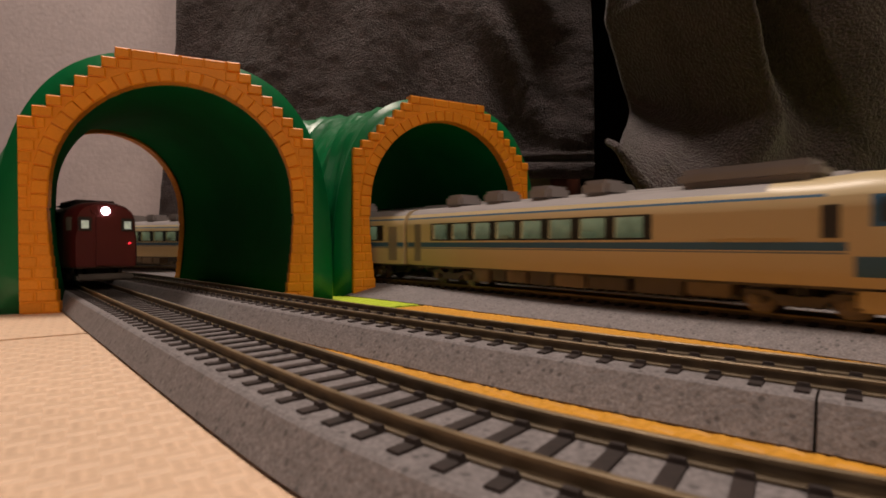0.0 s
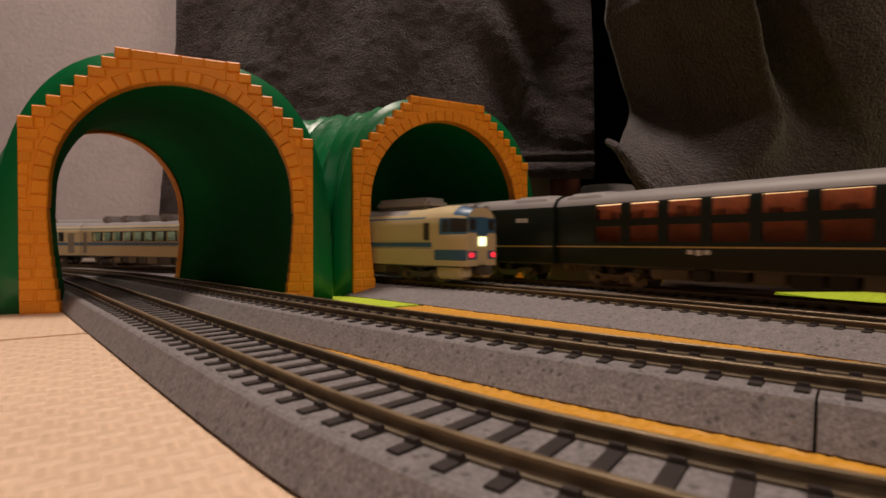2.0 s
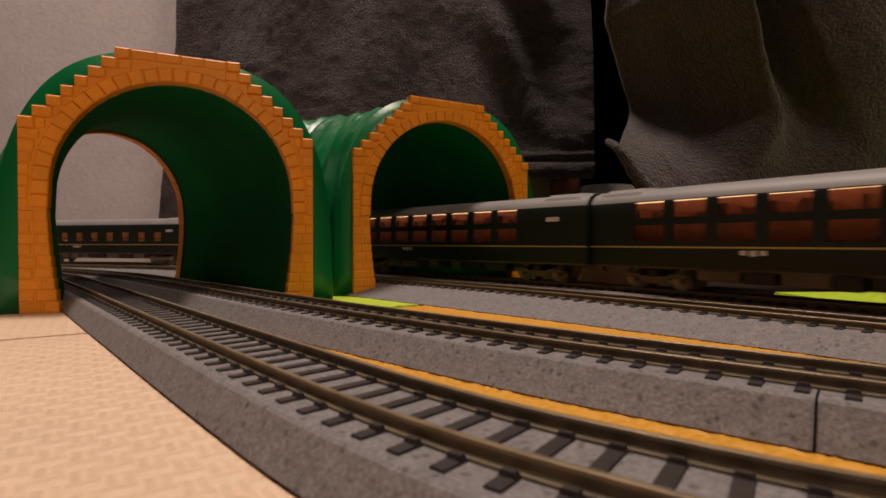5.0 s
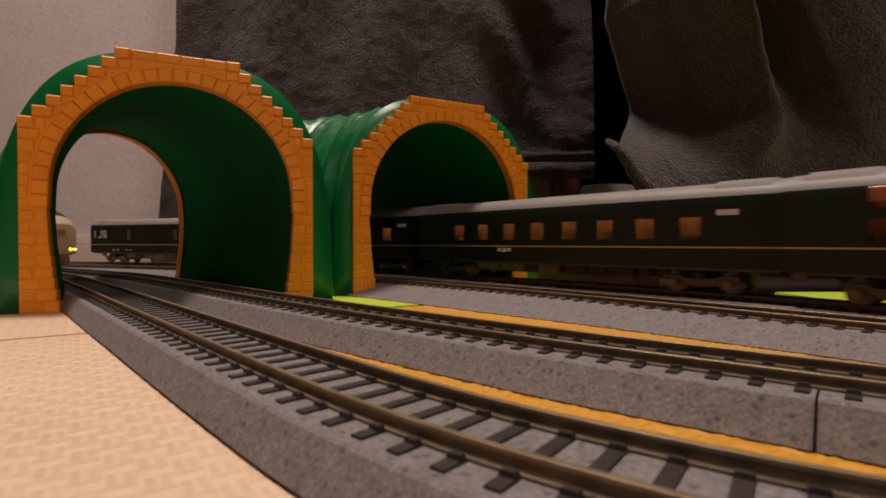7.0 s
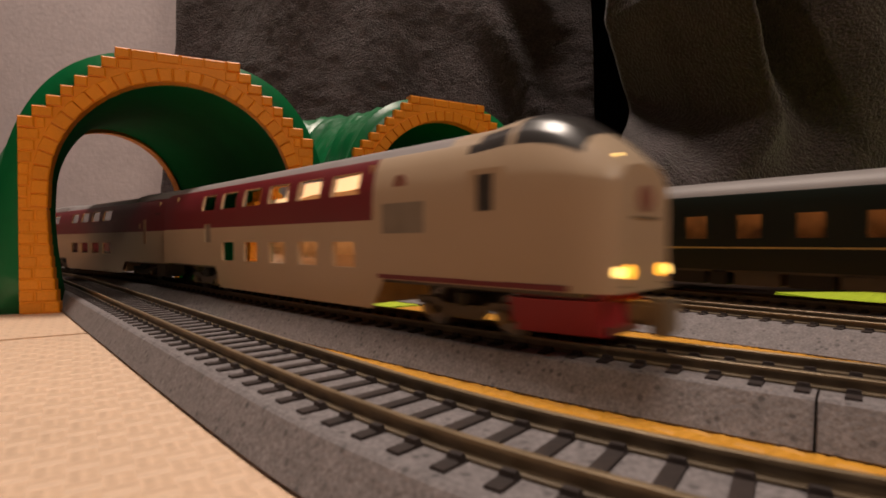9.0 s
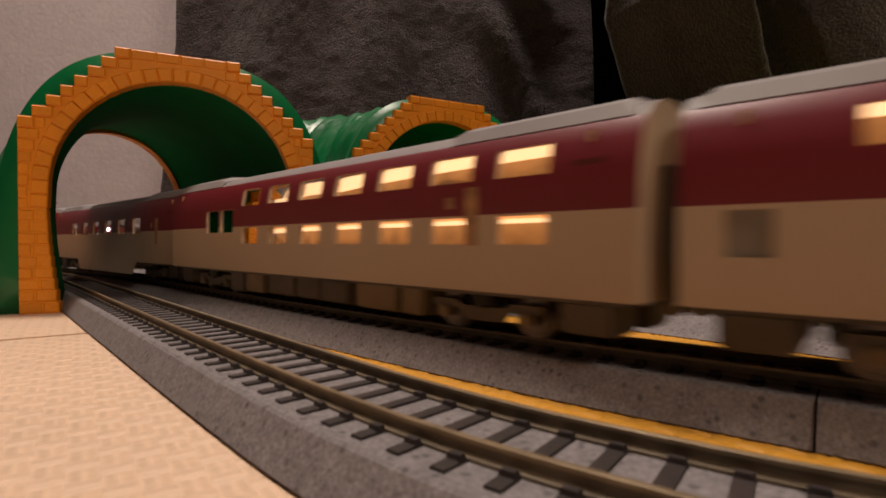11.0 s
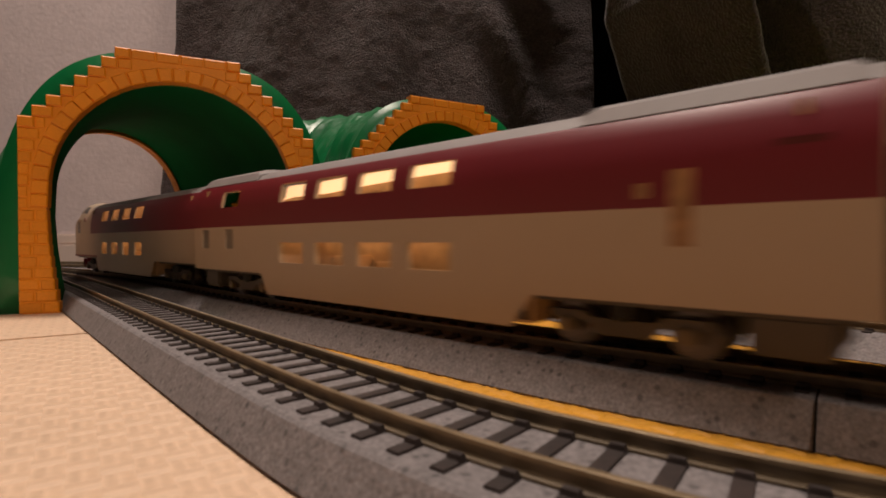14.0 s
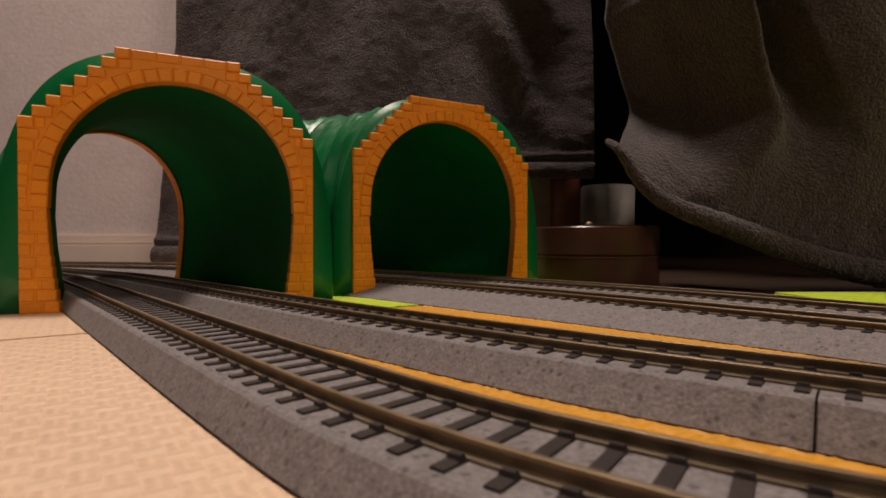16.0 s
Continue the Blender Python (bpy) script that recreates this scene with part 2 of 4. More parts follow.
part("floorboard", box(-2500, 2500, -2000, 2200, -20, -8), material("wood_floor", rgb(0.035, 0.018, 0.011), 0.5, vary=0.2, scale=12), floor)


def wall(name, x0, x1, y0, y1, z0, z1, mat, label):
    return tagged(part(name, box(x0, x1, y0, y1, z0, z1), mat, None), label, kind="structure")


wall("wall_north", -2500, -500, 1049, 1149, -10, 2400, WALLPAPER, "pinkish white papered wall")
# the recess's shade is put into the colour of these two walls
wall("wall_back", -500, 2500, 1650, 1750, -10, 2400, DARK, "wall behind the furniture, painted near-black as shade")
wall("wall_return", -600, -500, 1149, 1650, -10, 2400, DARK, "side of the recess, painted near-black as shade")
wall("wall_west", -2600, -2500, -2000, 1149, -10, 2400, ROOM, "unseen closing wall, toned down to cut bounce")
wall("wall_east", 2500, 2600, -2000, 1750, -10, 2400, ROOM, "unseen closing wall, toned down to cut bounce")
wall("wall_south", -2500, 2500, -2100, -2000, -10, 2400, ROOM, "unseen closing wall, toned down to cut bounce")
wall("ceiling", -2600, 2600, -2100, 1750, 2400, 2450, ROOM, "unseen closing ceiling, toned down to cut bounce")
# unseen boards added above the view to keep the ceiling lamp off the recess
wall("recess_light_block", -386, 216, 775, 1650, 600, 620, DARK, "unseen board of the covered furniture, blocks the ceiling lamp")
wall("recess_light_block_2", 216.5, 900, 600, 1650, 600, 620, DARK, "unseen board of the covered furniture, blocks the ceiling lamp")
skirting = tagged(new("baseboard"), "white moulded skirting board", kind="structure")
part("moulding", box(-2500, -502, 1036, 1049, -10, 33, 1.5), SKIRTING, skirting)
part("moulding", box(-2500, -502, 1041, 1049, 33.5, 54, 2.5), SKIRTING, skirting)


# foam tiles on a grid turned by 35 degrees
def weave(u, v, cell=4.6, rise=0.55):
    """Height of a basket weave: pairs of rounded ribs that turn from square to square."""
    iu, iv = int(u // cell), int(v // cell)
    a, b = (u, v) if (iu + iv) % 2 else (v, u)
    rib = abs(math.sin(math.pi * b / (cell / 2))) ** 0.6
    return rise * rib * abs(math.sin(math.pi * a / cell)) ** 0.35


def woven_patch(tile, mat, u0, u1, v0, v1, step=0.76):
    nu, nv = int((u1 - u0) / step), int((v1 - v0) / step)
    verts = [(u0 + i * step, v0 + j * step, 0.05 + weave(u0 + i * step, v0 + j * step)) for j in range(nv) for i in range(nu)]
    faces = [(j * nu + i, j * nu + i + 1, (j + 1) * nu + i + 1, (j + 1) * nu + i) for j in range(nv - 1) for i in range(nu - 1)]
    link("woven_relief", mesh_from("woven_relief", verts, faces, mat, True), tile, "raised basket weave relief")


def foam_tile(mat, col, row, label, size=299.0):
    ob = part("foam_mat", box(0, size, 0, size, -8, 0, 1.2), mat, None)
    c, s = math.cos(radians(35)), math.sin(radians(35))
    u, v = 45 + 300 * col, -46 + 300 * row
    ob.matrix_basis = Matrix.Translation(((u * c - v * s) * MM, (u * s + v * c) * MM, 0)) @ Matrix.Rotation(radians(35), 4, "Z")
    return tagged(ob, label, "foam mat", "foam floor mats")


# no tiles behind the far tracks; the near-black floor reads as shade there
TILES = {(-3, 0): "b", (-2, 0): "b", (-1, 0): "b", (-3, 1): "b", (-2, 1): "b", (-1, 1): "b", (-2, 2): "b", (-1, 2): "b", (-3, 2): "b", (-1, -1): "b", (-2, -1): "b",
         (0, 0): "o", (0, -1): "o", (0, 1): "l", (-2, 3): "b", (-1, 3): "b", (0, 2): "b"}
for (col, row), kind in TILES.items():
    mat, name = {"b": (MAT_BEIGE, "beige"), "o": (MAT_ORANGE, "orange"), "l": (MAT_LIME, "lime green")}[kind]
    tile = foam_tile(mat, col, row, name + " foam play mat tile with a woven relief")
    if (col, row) == (0, 0):
        woven_patch(tile, mat, 14, 186, 2, 297)
    elif (col, row) == (0, 1):
        woven_patch(tile, mat, 60, 186, 2, 80)
loose = tagged(part("foam_mat", box(0, 299, 0, 299, -8, 0, 1.2), MAT_LIME, None), "lime green foam play mat tile with a woven relief", "foam mat", "foam floor mats")
loose.matrix_basis = pose(252 * MM, 86 * MM, 0, 0, 0, 1.5)
# ---- toy tunnels: brick portal, curved green shell ----
PORTAL_A, PORTAL_B, PORTAL_H1, PORTAL_H2 = 73.7, 31.4, 101.0, 142.0
ARCH_W, ARCH_H, SPRING, RING, JAMB_TOP = 61.0, 62.5, 64.0, 7.6, 56.0


def arch_half(z, grow=0.0):
    """Half the mouth's width at height z."""
    if z >= SPRING:
        q = (z - SPRING) / (ARCH_H + grow)
        return (ARCH_W + grow) * math.sqrt(max(0.0, 1 - q * q))
    return float(np.interp(z, [0, 16, 35, 52, SPRING], [56.0, 58.5, 60.5, 61.5, 61.5])) + grow


def inner_arch(n=40, grow=0.0):
    """The mouth's outline from the left foot over the top to the right foot."""
    left = [(-arch_half(z, grow), z) for z in (0.0, 16.0, 35.0, 52.0)]
    arc = [((ARCH_W + grow) * math.cos(math.pi * (1 - i / n)), SPRING + (ARCH_H + grow) * math.sin(math.pi * (1 - i / n))) for i in range(n + 1)]
    return left + arc + [(-x, z) for x, z in left[::-1]]


def build_tunnel(label):
    t = tagged(new("toy_tunnel"), label, "toy tunnel", "toy tunnels")
    bend, chord = radians(36.5), 186.0
    R = chord / (2 * math.sin(bend / 2))
    inner, n, half = inner_arch(40, 2.5), 60, 49
    outer = []
    for i in range(half):
        a = math.pi * (1 - i / (half - 1))
        c, s = math.cos(a), math.sin(a)
        outer.append((math.copysign(abs(c) ** (2 / 2.9), c) * 86.5, abs(s) ** (2 / 2.9) * 142.5))
    prof = inner + outer[::-1]
    verts, faces, k = [], [], len(prof)
    for i in range(n + 1):
        a = bend * i / n
        cx, cy = -R * (1 - math.cos(a)), R * math.sin(a)
        ca, sa = math.cos(a), math.sin(a)
        for j, (x, z) in enumerate(prof):
            if j >= half and 0 < i < n:
                # folds that run down the flanks, ripples along the top
                e = min(1.0, i / 8.0, (n - i) / 8.0)
                q = Vector((x * 0.02, i * 0.22, z * 0.008))
                w = 1 + e * (0.055 * noise.noise(q) + 0.026 * noise.noise(q * 3.1) + 0.016 * noise.noise(Vector((x * 0.12, i * 0.8, z * 0.03))) - 0.02 + 0.075 * i / n)
                x, z = x * w, z * w
            verts.append((cx + x * ca, cy + 2.0 + x * sa, z))
    for i in range(n):
        for j in range(k):
            a, b = i * k + j, i * k + (j + 1) % k
            faces.append((a, b, b + k, a + k))
    faces += [(j, k - 1 - j, k - 2 - j, j + 1) for j in range(half - 1)]
    faces += [(n * k + j, n * k + j + 1, n * k + k - 2 - j, n * k + k - 1 - j) for j in range(half - 1)]
    # faces of the inside take the dulled green that stands for shade
    me = mesh_from("shell", verts, faces, [GREEN, GREEN_SHADE], True)
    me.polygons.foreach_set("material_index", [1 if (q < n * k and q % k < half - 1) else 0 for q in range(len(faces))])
    link("shell", me, t, "glossy green plastic hill with a rippled rocky surface")
    far = Matrix.Translation((-R * (1 - math.cos(bend)) * MM, (R * math.sin(bend) + 4) * MM, 0)) @ Matrix.Rotation(bend + math.pi, 4, "Z")
    for pm in (Matrix.Identity(4), far):
        build_portal(t, pm, "orange moulded brick portal")
    return t


def build_portal(t, pm, label):
    """Brick courses between the stepped outline and the ring of arch stones."""
    ring_in, ring_out = inner_arch(64, 0.0), inner_arch(64, RING)
    step = (PORTAL_H2 - PORTAL_H1) / 7.0

    def half_at(z):
        if z < PORTAL_H1:
            return PORTAL_A
        return PORTAL_A - (PORTAL_A - PORTAL_B) * min(int((z - PORTAL_H1) / step) + 1, 7) / 7.0

    plate = bmesh.new()
    zs = [PORTAL_H1 * i / 24 for i in range(24)] + [PORTAL_H1 + step * i / 4 for i in range(29)]
    for sgn in (-1, 1):
        out = [(half_at((a + b) / 2) - 0.8, a, b) for a, b in zip(zs, zs[1:])]
        rim = [(arch_half(z, 0.6), z) for z in zs]
        for i, (w, a, b) in enumerate(out):
            q = [(sgn * rim[i][0], a), (sgn * w, a), (sgn * w, b), (sgn * rim[i + 1][0], b)]
            lo = [plate.verts.new((x, -1.25, z)) for x, z in q]
            hi = [plate.verts.new((x, 5.0, z)) for x, z in q]
            plate.faces.new(lo)
            plate.faces.new(hi[::-1])
            for j in range(4):
                plate.faces.new((lo[j], hi[j], hi[(j + 1) % 4], lo[(j + 1) % 4]))
    bmesh.ops.remove_doubles(plate, verts=plate.verts[:], dist=0.01)
    base = part("portal", plate, ORANGE, t, label)
    base.matrix_basis = pm
    # arch stones
    per = [Vector(q) for q in ring_in]
    lens = [0.0]
    for a, b in zip(per, per[1:]):
        lens.append(lens[-1] + (b - a).length)
    cnt = 47

    def on(points, s):
        i = min(max(1, int(np.searchsorted(lens, s))), len(lens) - 1)
        f = (s - lens[i - 1]) / (lens[i] - lens[i - 1])
        return Vector(points[i - 1]).lerp(Vector(points[i]), f)
    for i in range(cnt):
        s0, s1 = lens[-1] * i / cnt + 0.14, lens[-1] * (i + 1) / cnt - 0.14
        q = [on(ring_in, s0), on(ring_in, s1), on(ring_out, s1), on(ring_out, s0)]
        if max(v.y for v in q) < JAMB_TOP + 2:
            continue
        stone(q, -2.3, 5.5, base)
    # courses
    course = PORTAL_H1 / 17.0
    z, row = 0.0, 0
    while z < PORTAL_H2 - 0.5:
        z1 = z + (course if z < PORTAL_H1 - 0.5 else step)
        w = half_at((z + z1) / 2)
        jamb = z1 < JAMB_TOP + 1.5
        grow = 0.0 if jamb else RING + 0.2
        inn = arch_half(z, grow) if z > SPRING else arch_half((z + z1) / 2, grow)
        if inn < 2.0:
            inn = 0.0
        for sgn in (-1, 1):
            x, k = w, 0
            while x > inn + 0.6:
                bw = 7.4 if (k == 0 and (row % 2 or z > PORTAL_H1 - 8)) else 12.6
                if z > PORTAL_H2 - 6:
                    bw = 7.5 if k == 0 else 12.0
                xe = max(inn, x - bw)
                if jamb:
                    xe = inn + (w - inn) * (0.58 if row % 2 else 0.42) if k == 0 else inn
                if xe - inn < 2.5:
                    xe = inn
                q = [Vector((sgn * x, z + 0.14)), Vector((sgn * (xe + 0.28), z + 0.14)), Vector((sgn * (xe + 0.28), z1 - 0.14)), Vector((sgn * x, z1 - 0.14))]
                stone(q, (-2.5 if z > PORTAL_H1 - 6 and k == 0 else -1.8) + 0.15 * random.uniform(-1, 1), 5.5 if jamb else 5.2, base)
                x = xe
                k += 1
        z = z1
        row += 1


def stone(q, y0, y1, parent):
    """One moulded brick: four corners in the portal's face, a softened front edge."""
    c = sum(q, Vector((0, 0))) / 4
    e = 0.7
    verts = [(p.x, y1, p.y) for p in q] + [(p.x, y0 + e, p.y) for p in q]
    for p in q:
        d = c - p
        verts.append((p.x + math.copysign(min(e, abs(d.x)), d.x), y0, p.y + math.copysign(min(e, abs(d.y)), d.y)))
    faces = [(8, 9, 10, 11)] + [(i, (i + 1) % 4, 4 + (i + 1) % 4, 4 + i) for i in range(4)] + [(4 + i, 4 + (i + 1) % 4, 8 + (i + 1) % 4, 8 + i) for i in range(4)]
    link("brick", mesh_from("brick", verts, faces, ORANGE), parent)


tunnel = build_tunnel("green plastic toy tunnel with an orange brick portal over two tracks")
tunnel.matrix_basis = pose(-148.5 * MM, 295 * MM, 0, 0, 0, 24.7)
tunnel_2 = copy_thing(tunnel, pose(3.3 * MM, 389 * MM, 0, 0, 0, 28.4))

track_a = build_track(LINE_A, 0, LINE_A.length, "grey ballasted model railway track along the beige mat")
track_b = build_track(LINE_B, 0, LINE_B.length, "grey ballasted model railway track with a road bed joint",
                      (nearest(LINE_B, 82, 100), nearest(LINE_B, 40, 134), 1.5))
track_c = build_track(LINE_C, 250, LINE_C.length, "grey ballasted model railway track into the far tunnel",
                      (nearest(LINE_C, 190, 115), nearest(LINE_C, 46, 298), 20.0))
track_d = build_track(LINE_D, 250, LINE_D.length, "grey ballasted model railway track beside the fleece")
for line, thing, a in ((LINE_A, track_a, nearest(LINE_A, 7.5, 74.6) % 7.6 + 60.8), (LINE_B, track_b, nearest(LINE_B, 38, 134) % 7.6 + 15.2), (LINE_C, track_c, 300), (LINE_D, track_d, 300)):
    lay_sleepers(line, thing, a, min(line.length, a + 2000))


def bed_joint(line, thing, s):
    """A dark joint across the road bed."""
    rb = [(-21.2, -10.9), (-16.5, -3.2), (-15.6, -2.78), (15.6, -2.78), (16.5, -3.2), (21.2, -10.9)]
    link("bed_joint", mesh_from("bed_joint", *sweep(line, s - 0.2, s + 0.2, 0.5, rb), DARK), thing, "dark joint between two track pieces")


bed_joint(LINE_B, track_b, nearest(LINE_B, 73, 101))
# ---- fleece blankets and the furniture beneath ----
def grid_mesh(name, fn, nu, nv, mat, thick=5.0):
    """A closed soft sheet from fn(u, v) -> point in mm, with u, v from 0 to 1."""
    front = [fn(i / nu, j / nv) for j in range(nv + 1) for i in range(nu + 1)]
    back = [(x, y + thick, z) for x, y, z in front]
    k, n = nu + 1, len(front)
    faces = []
    for j in range(nv):
        for i in range(nu):
            a = j * k + i
            faces.append((a, a + 1, a + k + 1, a + k))
            faces.append((n + a, n + a + k, n + a + k + 1, n + a + 1))
    ring = list(range(nu)) + [j * k + nu for j in range(nv)] + [nv * k + i for i in range(nu, 0, -1)] + [j * k for j in range(nv, 0, -1)]
    for a, b in zip(ring, ring[1:] + ring[:1]):
        faces.append((a, n + a, n + b, b))
    return mesh_from(name, front + back, faces, mat, True)


def fluff(x, z, k=1.0):
    return k * (2.2 * noise.noise(Vector((x * 0.03, z * 0.025, 3))) + 1.1 * noise.noise(Vector((x * 0.09, z * 0.08, 7))) + 0.55 * noise.noise(Vector((x * 0.25, z * 0.25, 1))))


def hem_tube(name, pts, r, mat, parent, label):
    verts, faces, seg = [], [], 20
    line = Line(pts)
    n = int(line.length / 1.6)
    for i in range(n + 1):
        s = line.length * i / n
        p, d = line.at(s), line.way(s)
        a = Vector((0, 1, 0)).cross(d).normalized()
        b = d.cross(a).normalized()
        thick = float(np.interp(p.x, [q[0] for q in pts], r))
        for j in range(seg):
            w = 2 * math.pi * j / seg
            rr = thick * (1 + 0.16 * noise.noise(Vector((i * 0.25, j * 0.7, 2))) + 0.10 * noise.noise(Vector((i * 1.3, j * 1.7, 5))))
            q = p + a * math.cos(w) * rr + b * math.sin(w) * rr
            verts.append(tuple(q))
    for i in range(n):
        for j in range(seg):
            a, b = i * seg + j, i * seg + (j + 1) % seg
            faces.append((a, b, b + seg, a + seg))
    faces += [tuple(range(seg)), tuple(range(n * seg, (n + 1) * seg))]
    return link(name, mesh_from(name, verts, faces, mat, True), parent, label)


def blanket_left():
    thing = tagged(new("fleece_blanket"), "grey fleece blanket hanging in soft folds over furniture", "blanket", "fleece blankets")

    def fn(u, v):
        bot = 129.0
        x = -386 + 601 * u
        if u < 0.16:
            bot = 8.0 + 121 * max(0.0, (u - 0.10) / 0.06)
        # rows of the sheet crowd at the hem
        v = v ** 1.5
        z = bot + (780 - bot) * v
        x -= (1 - u) * 36 * max(0.0, 1 - z / 330.0)
        x -= 14 * u * max(0.0, (z - 240) / 540)
        fold = 9 * math.sin(u * 11 + v * 2.0) + 7 * math.sin(u * 23 - v * 5 + 1.0) * (0.4 + v) + 10 * noise.noise(Vector((u * 4, v * 3, 5)))
        # slanting pulls towards the free corner
        pull = math.exp(-((u - 0.84) / 0.13) ** 2)
        fold += 7 * pull * math.sin((x + z * 0.8) * 0.052 + 2.2 * noise.noise(Vector((u * 5, v * 5, 2)))) * min(1.0, v * 6)
        h = z - bot
        hang = min(1.0, 0.25 + h / 90)
        hem = 0.0
        if h < 24:
            hem = 9.0 * math.sqrt(max(0.0, 1 - ((h - 12) / 12) ** 2))
        elif h < 50:
            hem = 4.5 * math.exp(-((h - 33) / 5) ** 2)
        return (x, 752 + fold * hang - hem + fluff(x, z), z)
    link("cloth", grid_mesh("cloth", fn, 200, 260, FLEECE, 6), thing)
    return thing


HEM = [(148, 470, 128), (154, 455, 117.5), (172, 455, 91), (195, 455, 72), (238, 455, 55), (287, 455, 36.5), (337, 454, 19), (388, 452, 8), (440, 448, 2), (520, 442, -1)]
HEM_R = [3, 4, 6, 7.5, 9.5, 10.5, 11, 12, 12, 12]


def eased(q, at, to):
    """A smooth curve that rests at each of its knots."""
    i = min(max(1, int(np.searchsorted(at, q))), len(at) - 1)
    k = min(1.0, max(0.0, (q - at[i - 1]) / (at[i] - at[i - 1])))
    k = 0.5 * k + 0.5 * k * k * (3 - 2 * k)
    return to[i - 1] + (to[i] - to[i - 1]) * k


def blanket_right():
    thing = tagged(new("fleece_blanket"), "dark grey fleece blanket draped to the floor with a rolled hem", "blanket", "fleece blankets")
    xs, zs, ys = [p[0] for p in HEM], [p[2] for p in HEM], [p[1] for p in HEM]

    def fn(u, v):
        # at the hem the cloth follows the rolled edge; higher up it stands out in one broad fold
        xb = 158 + 420 * u
        bot, yb = float(np.interp(xb, xs, zs)) + 3, float(np.interp(xb, xs, ys)) + 10
        z = bot + (620 - bot) * v
        ridge = 282 + (189 - min(z, 270.0)) * 0.45
        q = -75 + 390 * u
        xt = ridge + q
        # folds in plan, and how far each leans out over the room higher up
        yt = eased(q, [-75, -45, 0, 34, 70, 130, 200, 320], [600, 540, 455, 468, 462, 436, 420, 420])
        yt -= eased(q, [-75, -12, 14, 34, 60, 320], [0.36, 0.32, -0.30, -0.24, 0.04, 0.06]) * (min(z, 320.0) - 110)
        b = min(1.0, v * 5.5)
        b = b * b * (3 - 2 * b)
        x, y = xb + (xt - xb) * b, yb + (yt - yb) * b
        y += (7 * math.sin(u * 27 - v * 4 + 1.5) + 9 * noise.noise(Vector((u * 7, v * 5, 9)))) * b
        return (x, y + fluff(x, z, 1.3), z)
    link("cloth", grid_mesh("cloth", fn, 190, 210, FLEECE, 6), thing)
    hem_tube("hem", HEM, HEM_R, FLEECE, thing, "thick rolled fleece hem")
    return thing


blanket_left()
blanket_right()


def round_stool():
    thing = tagged(new("round_pedestal"), "dark brown lacquered round furniture foot with a lid", "furniture foot")
    bm = add_cyl(bmesh.new(), (0, 0, 15.5), "z", 61.5, 31, 96, bevel=0.6)
    part("base", bm, BROWN, thing)
    bm = add_cyl(bmesh.new(), (0, 0, 46), "z", 62, 29, 96, bevel=2.2)
    part("lid", bm, BROWN, thing, "flat glossy brown lid")
    bm = add_cyl(bmesh.new(), (0, 0, 31.2), "z", 62.6, 1.0, 64)
    part("seam", bm, material("dull_brass_seam", rgb(0.16, 0.07, 0.05), 0.35, 0.5), thing, "thin dull metal seam ring")
    bm = bmesh.new()
    bmesh.ops.create_uvsphere(bm, u_segments=16, v_segments=10, radius=4)
    bmesh.ops.translate(bm, vec=(-10, -20, 61), verts=bm.verts[:])
    part("screw", bm, RAIL, thing, "small metal knob", True)
    thing.matrix_basis = pose(151 * MM, 522 * MM, -8 * MM)
    return thing


round_stool()
leg = tagged(new("table_leg"), "reddish brown round wooden table leg", "table leg")
part("shaft", add_cyl(bmesh.new(), (0, 0, 110), "z", 22, 220, 40, bevel=2), material("red_brown_wood", rgb(0.10, 0.025, 0.012), 0.5, vary=0.3, scale=40), leg, smooth=True)
leg.matrix_basis = pose(182 * MM, 775 * MM, -8 * MM)
can = tagged(new("white_canister"), "plain white round canister under the furniture", "canister")
part("body", add_cyl(bmesh.new(), (0, 0, 66), "z", 41, 132, 48, bevel=3), material("off_white_plastic", rgb(0.34, 0.31, 0.29), 0.5), can, smooth=True)
can.matrix_basis = pose(255 * MM, 810 * MM, -8 * MM)
panel = tagged(new("side_panel"), "grey side panel of the covered furniture", "furniture panel")
part("board", box(100, 162, 775, 791, -8, 190, 1), material("grey_board", rgb(0.22, 0.17, 0.14), 0.6), panel)
# ---- model trains ----
CREAM = material("cream_paint", rgb(0.50, 0.38, 0.265), 0.38, vary=0.03, scale=30)
WINE = material("wine_red_paint", rgb(0.165, 0.010, 0.018), 0.45, vary=0.05, scale=30)
PLOUGH_RED = material("plough_red_plastic", rgb(0.30, 0.014, 0.028), 0.35, vary=0.06, scale=40)
FADED_RED = material("faded_red_print", rgb(0.27, 0.115, 0.085), 0.45, vary=0.2, scale=200)
ROOF_GREY = material("light_grey_roof", rgb(0.28, 0.255, 0.255), 0.6, vary=0.06, scale=60)
IVORY = material("ivory_paint", rgb(0.60, 0.485, 0.285), 0.4, vary=0.03, scale=30)
BLUE = material("blue_paint", rgb(0.045, 0.13, 0.24), 0.4, vary=0.05, scale=30)
GREY_BLUE = material("faded_blue_line", rgb(0.17, 0.20, 0.22), 0.45, vary=0.05, scale=30)
DEEP_GREEN = material("deep_green_paint", rgb(0.0085, 0.0135, 0.010), 0.34, vary=0.1, scale=30)
DEEP_GREEN.node_tree.nodes["Principled BSDF"].inputs["Specular IOR Level"].default_value = 0.3
GOLD = material("gold_line", rgb(0.50, 0.36, 0.12), 0.4, 0.3, vary=0.05, scale=30)
SILVER = material("silver_roof", rgb(0.25, 0.228, 0.225), 0.55, 0.05, vary=0.07, scale=50)
RUST_RED = material("dark_red_paint", rgb(0.10, 0.011, 0.011), 0.42, vary=0.08, scale=30)
BLACK_SIDE = material("dark_brown_side", rgb(0.022, 0.012, 0.012), 0.45, vary=0.1, scale=30)
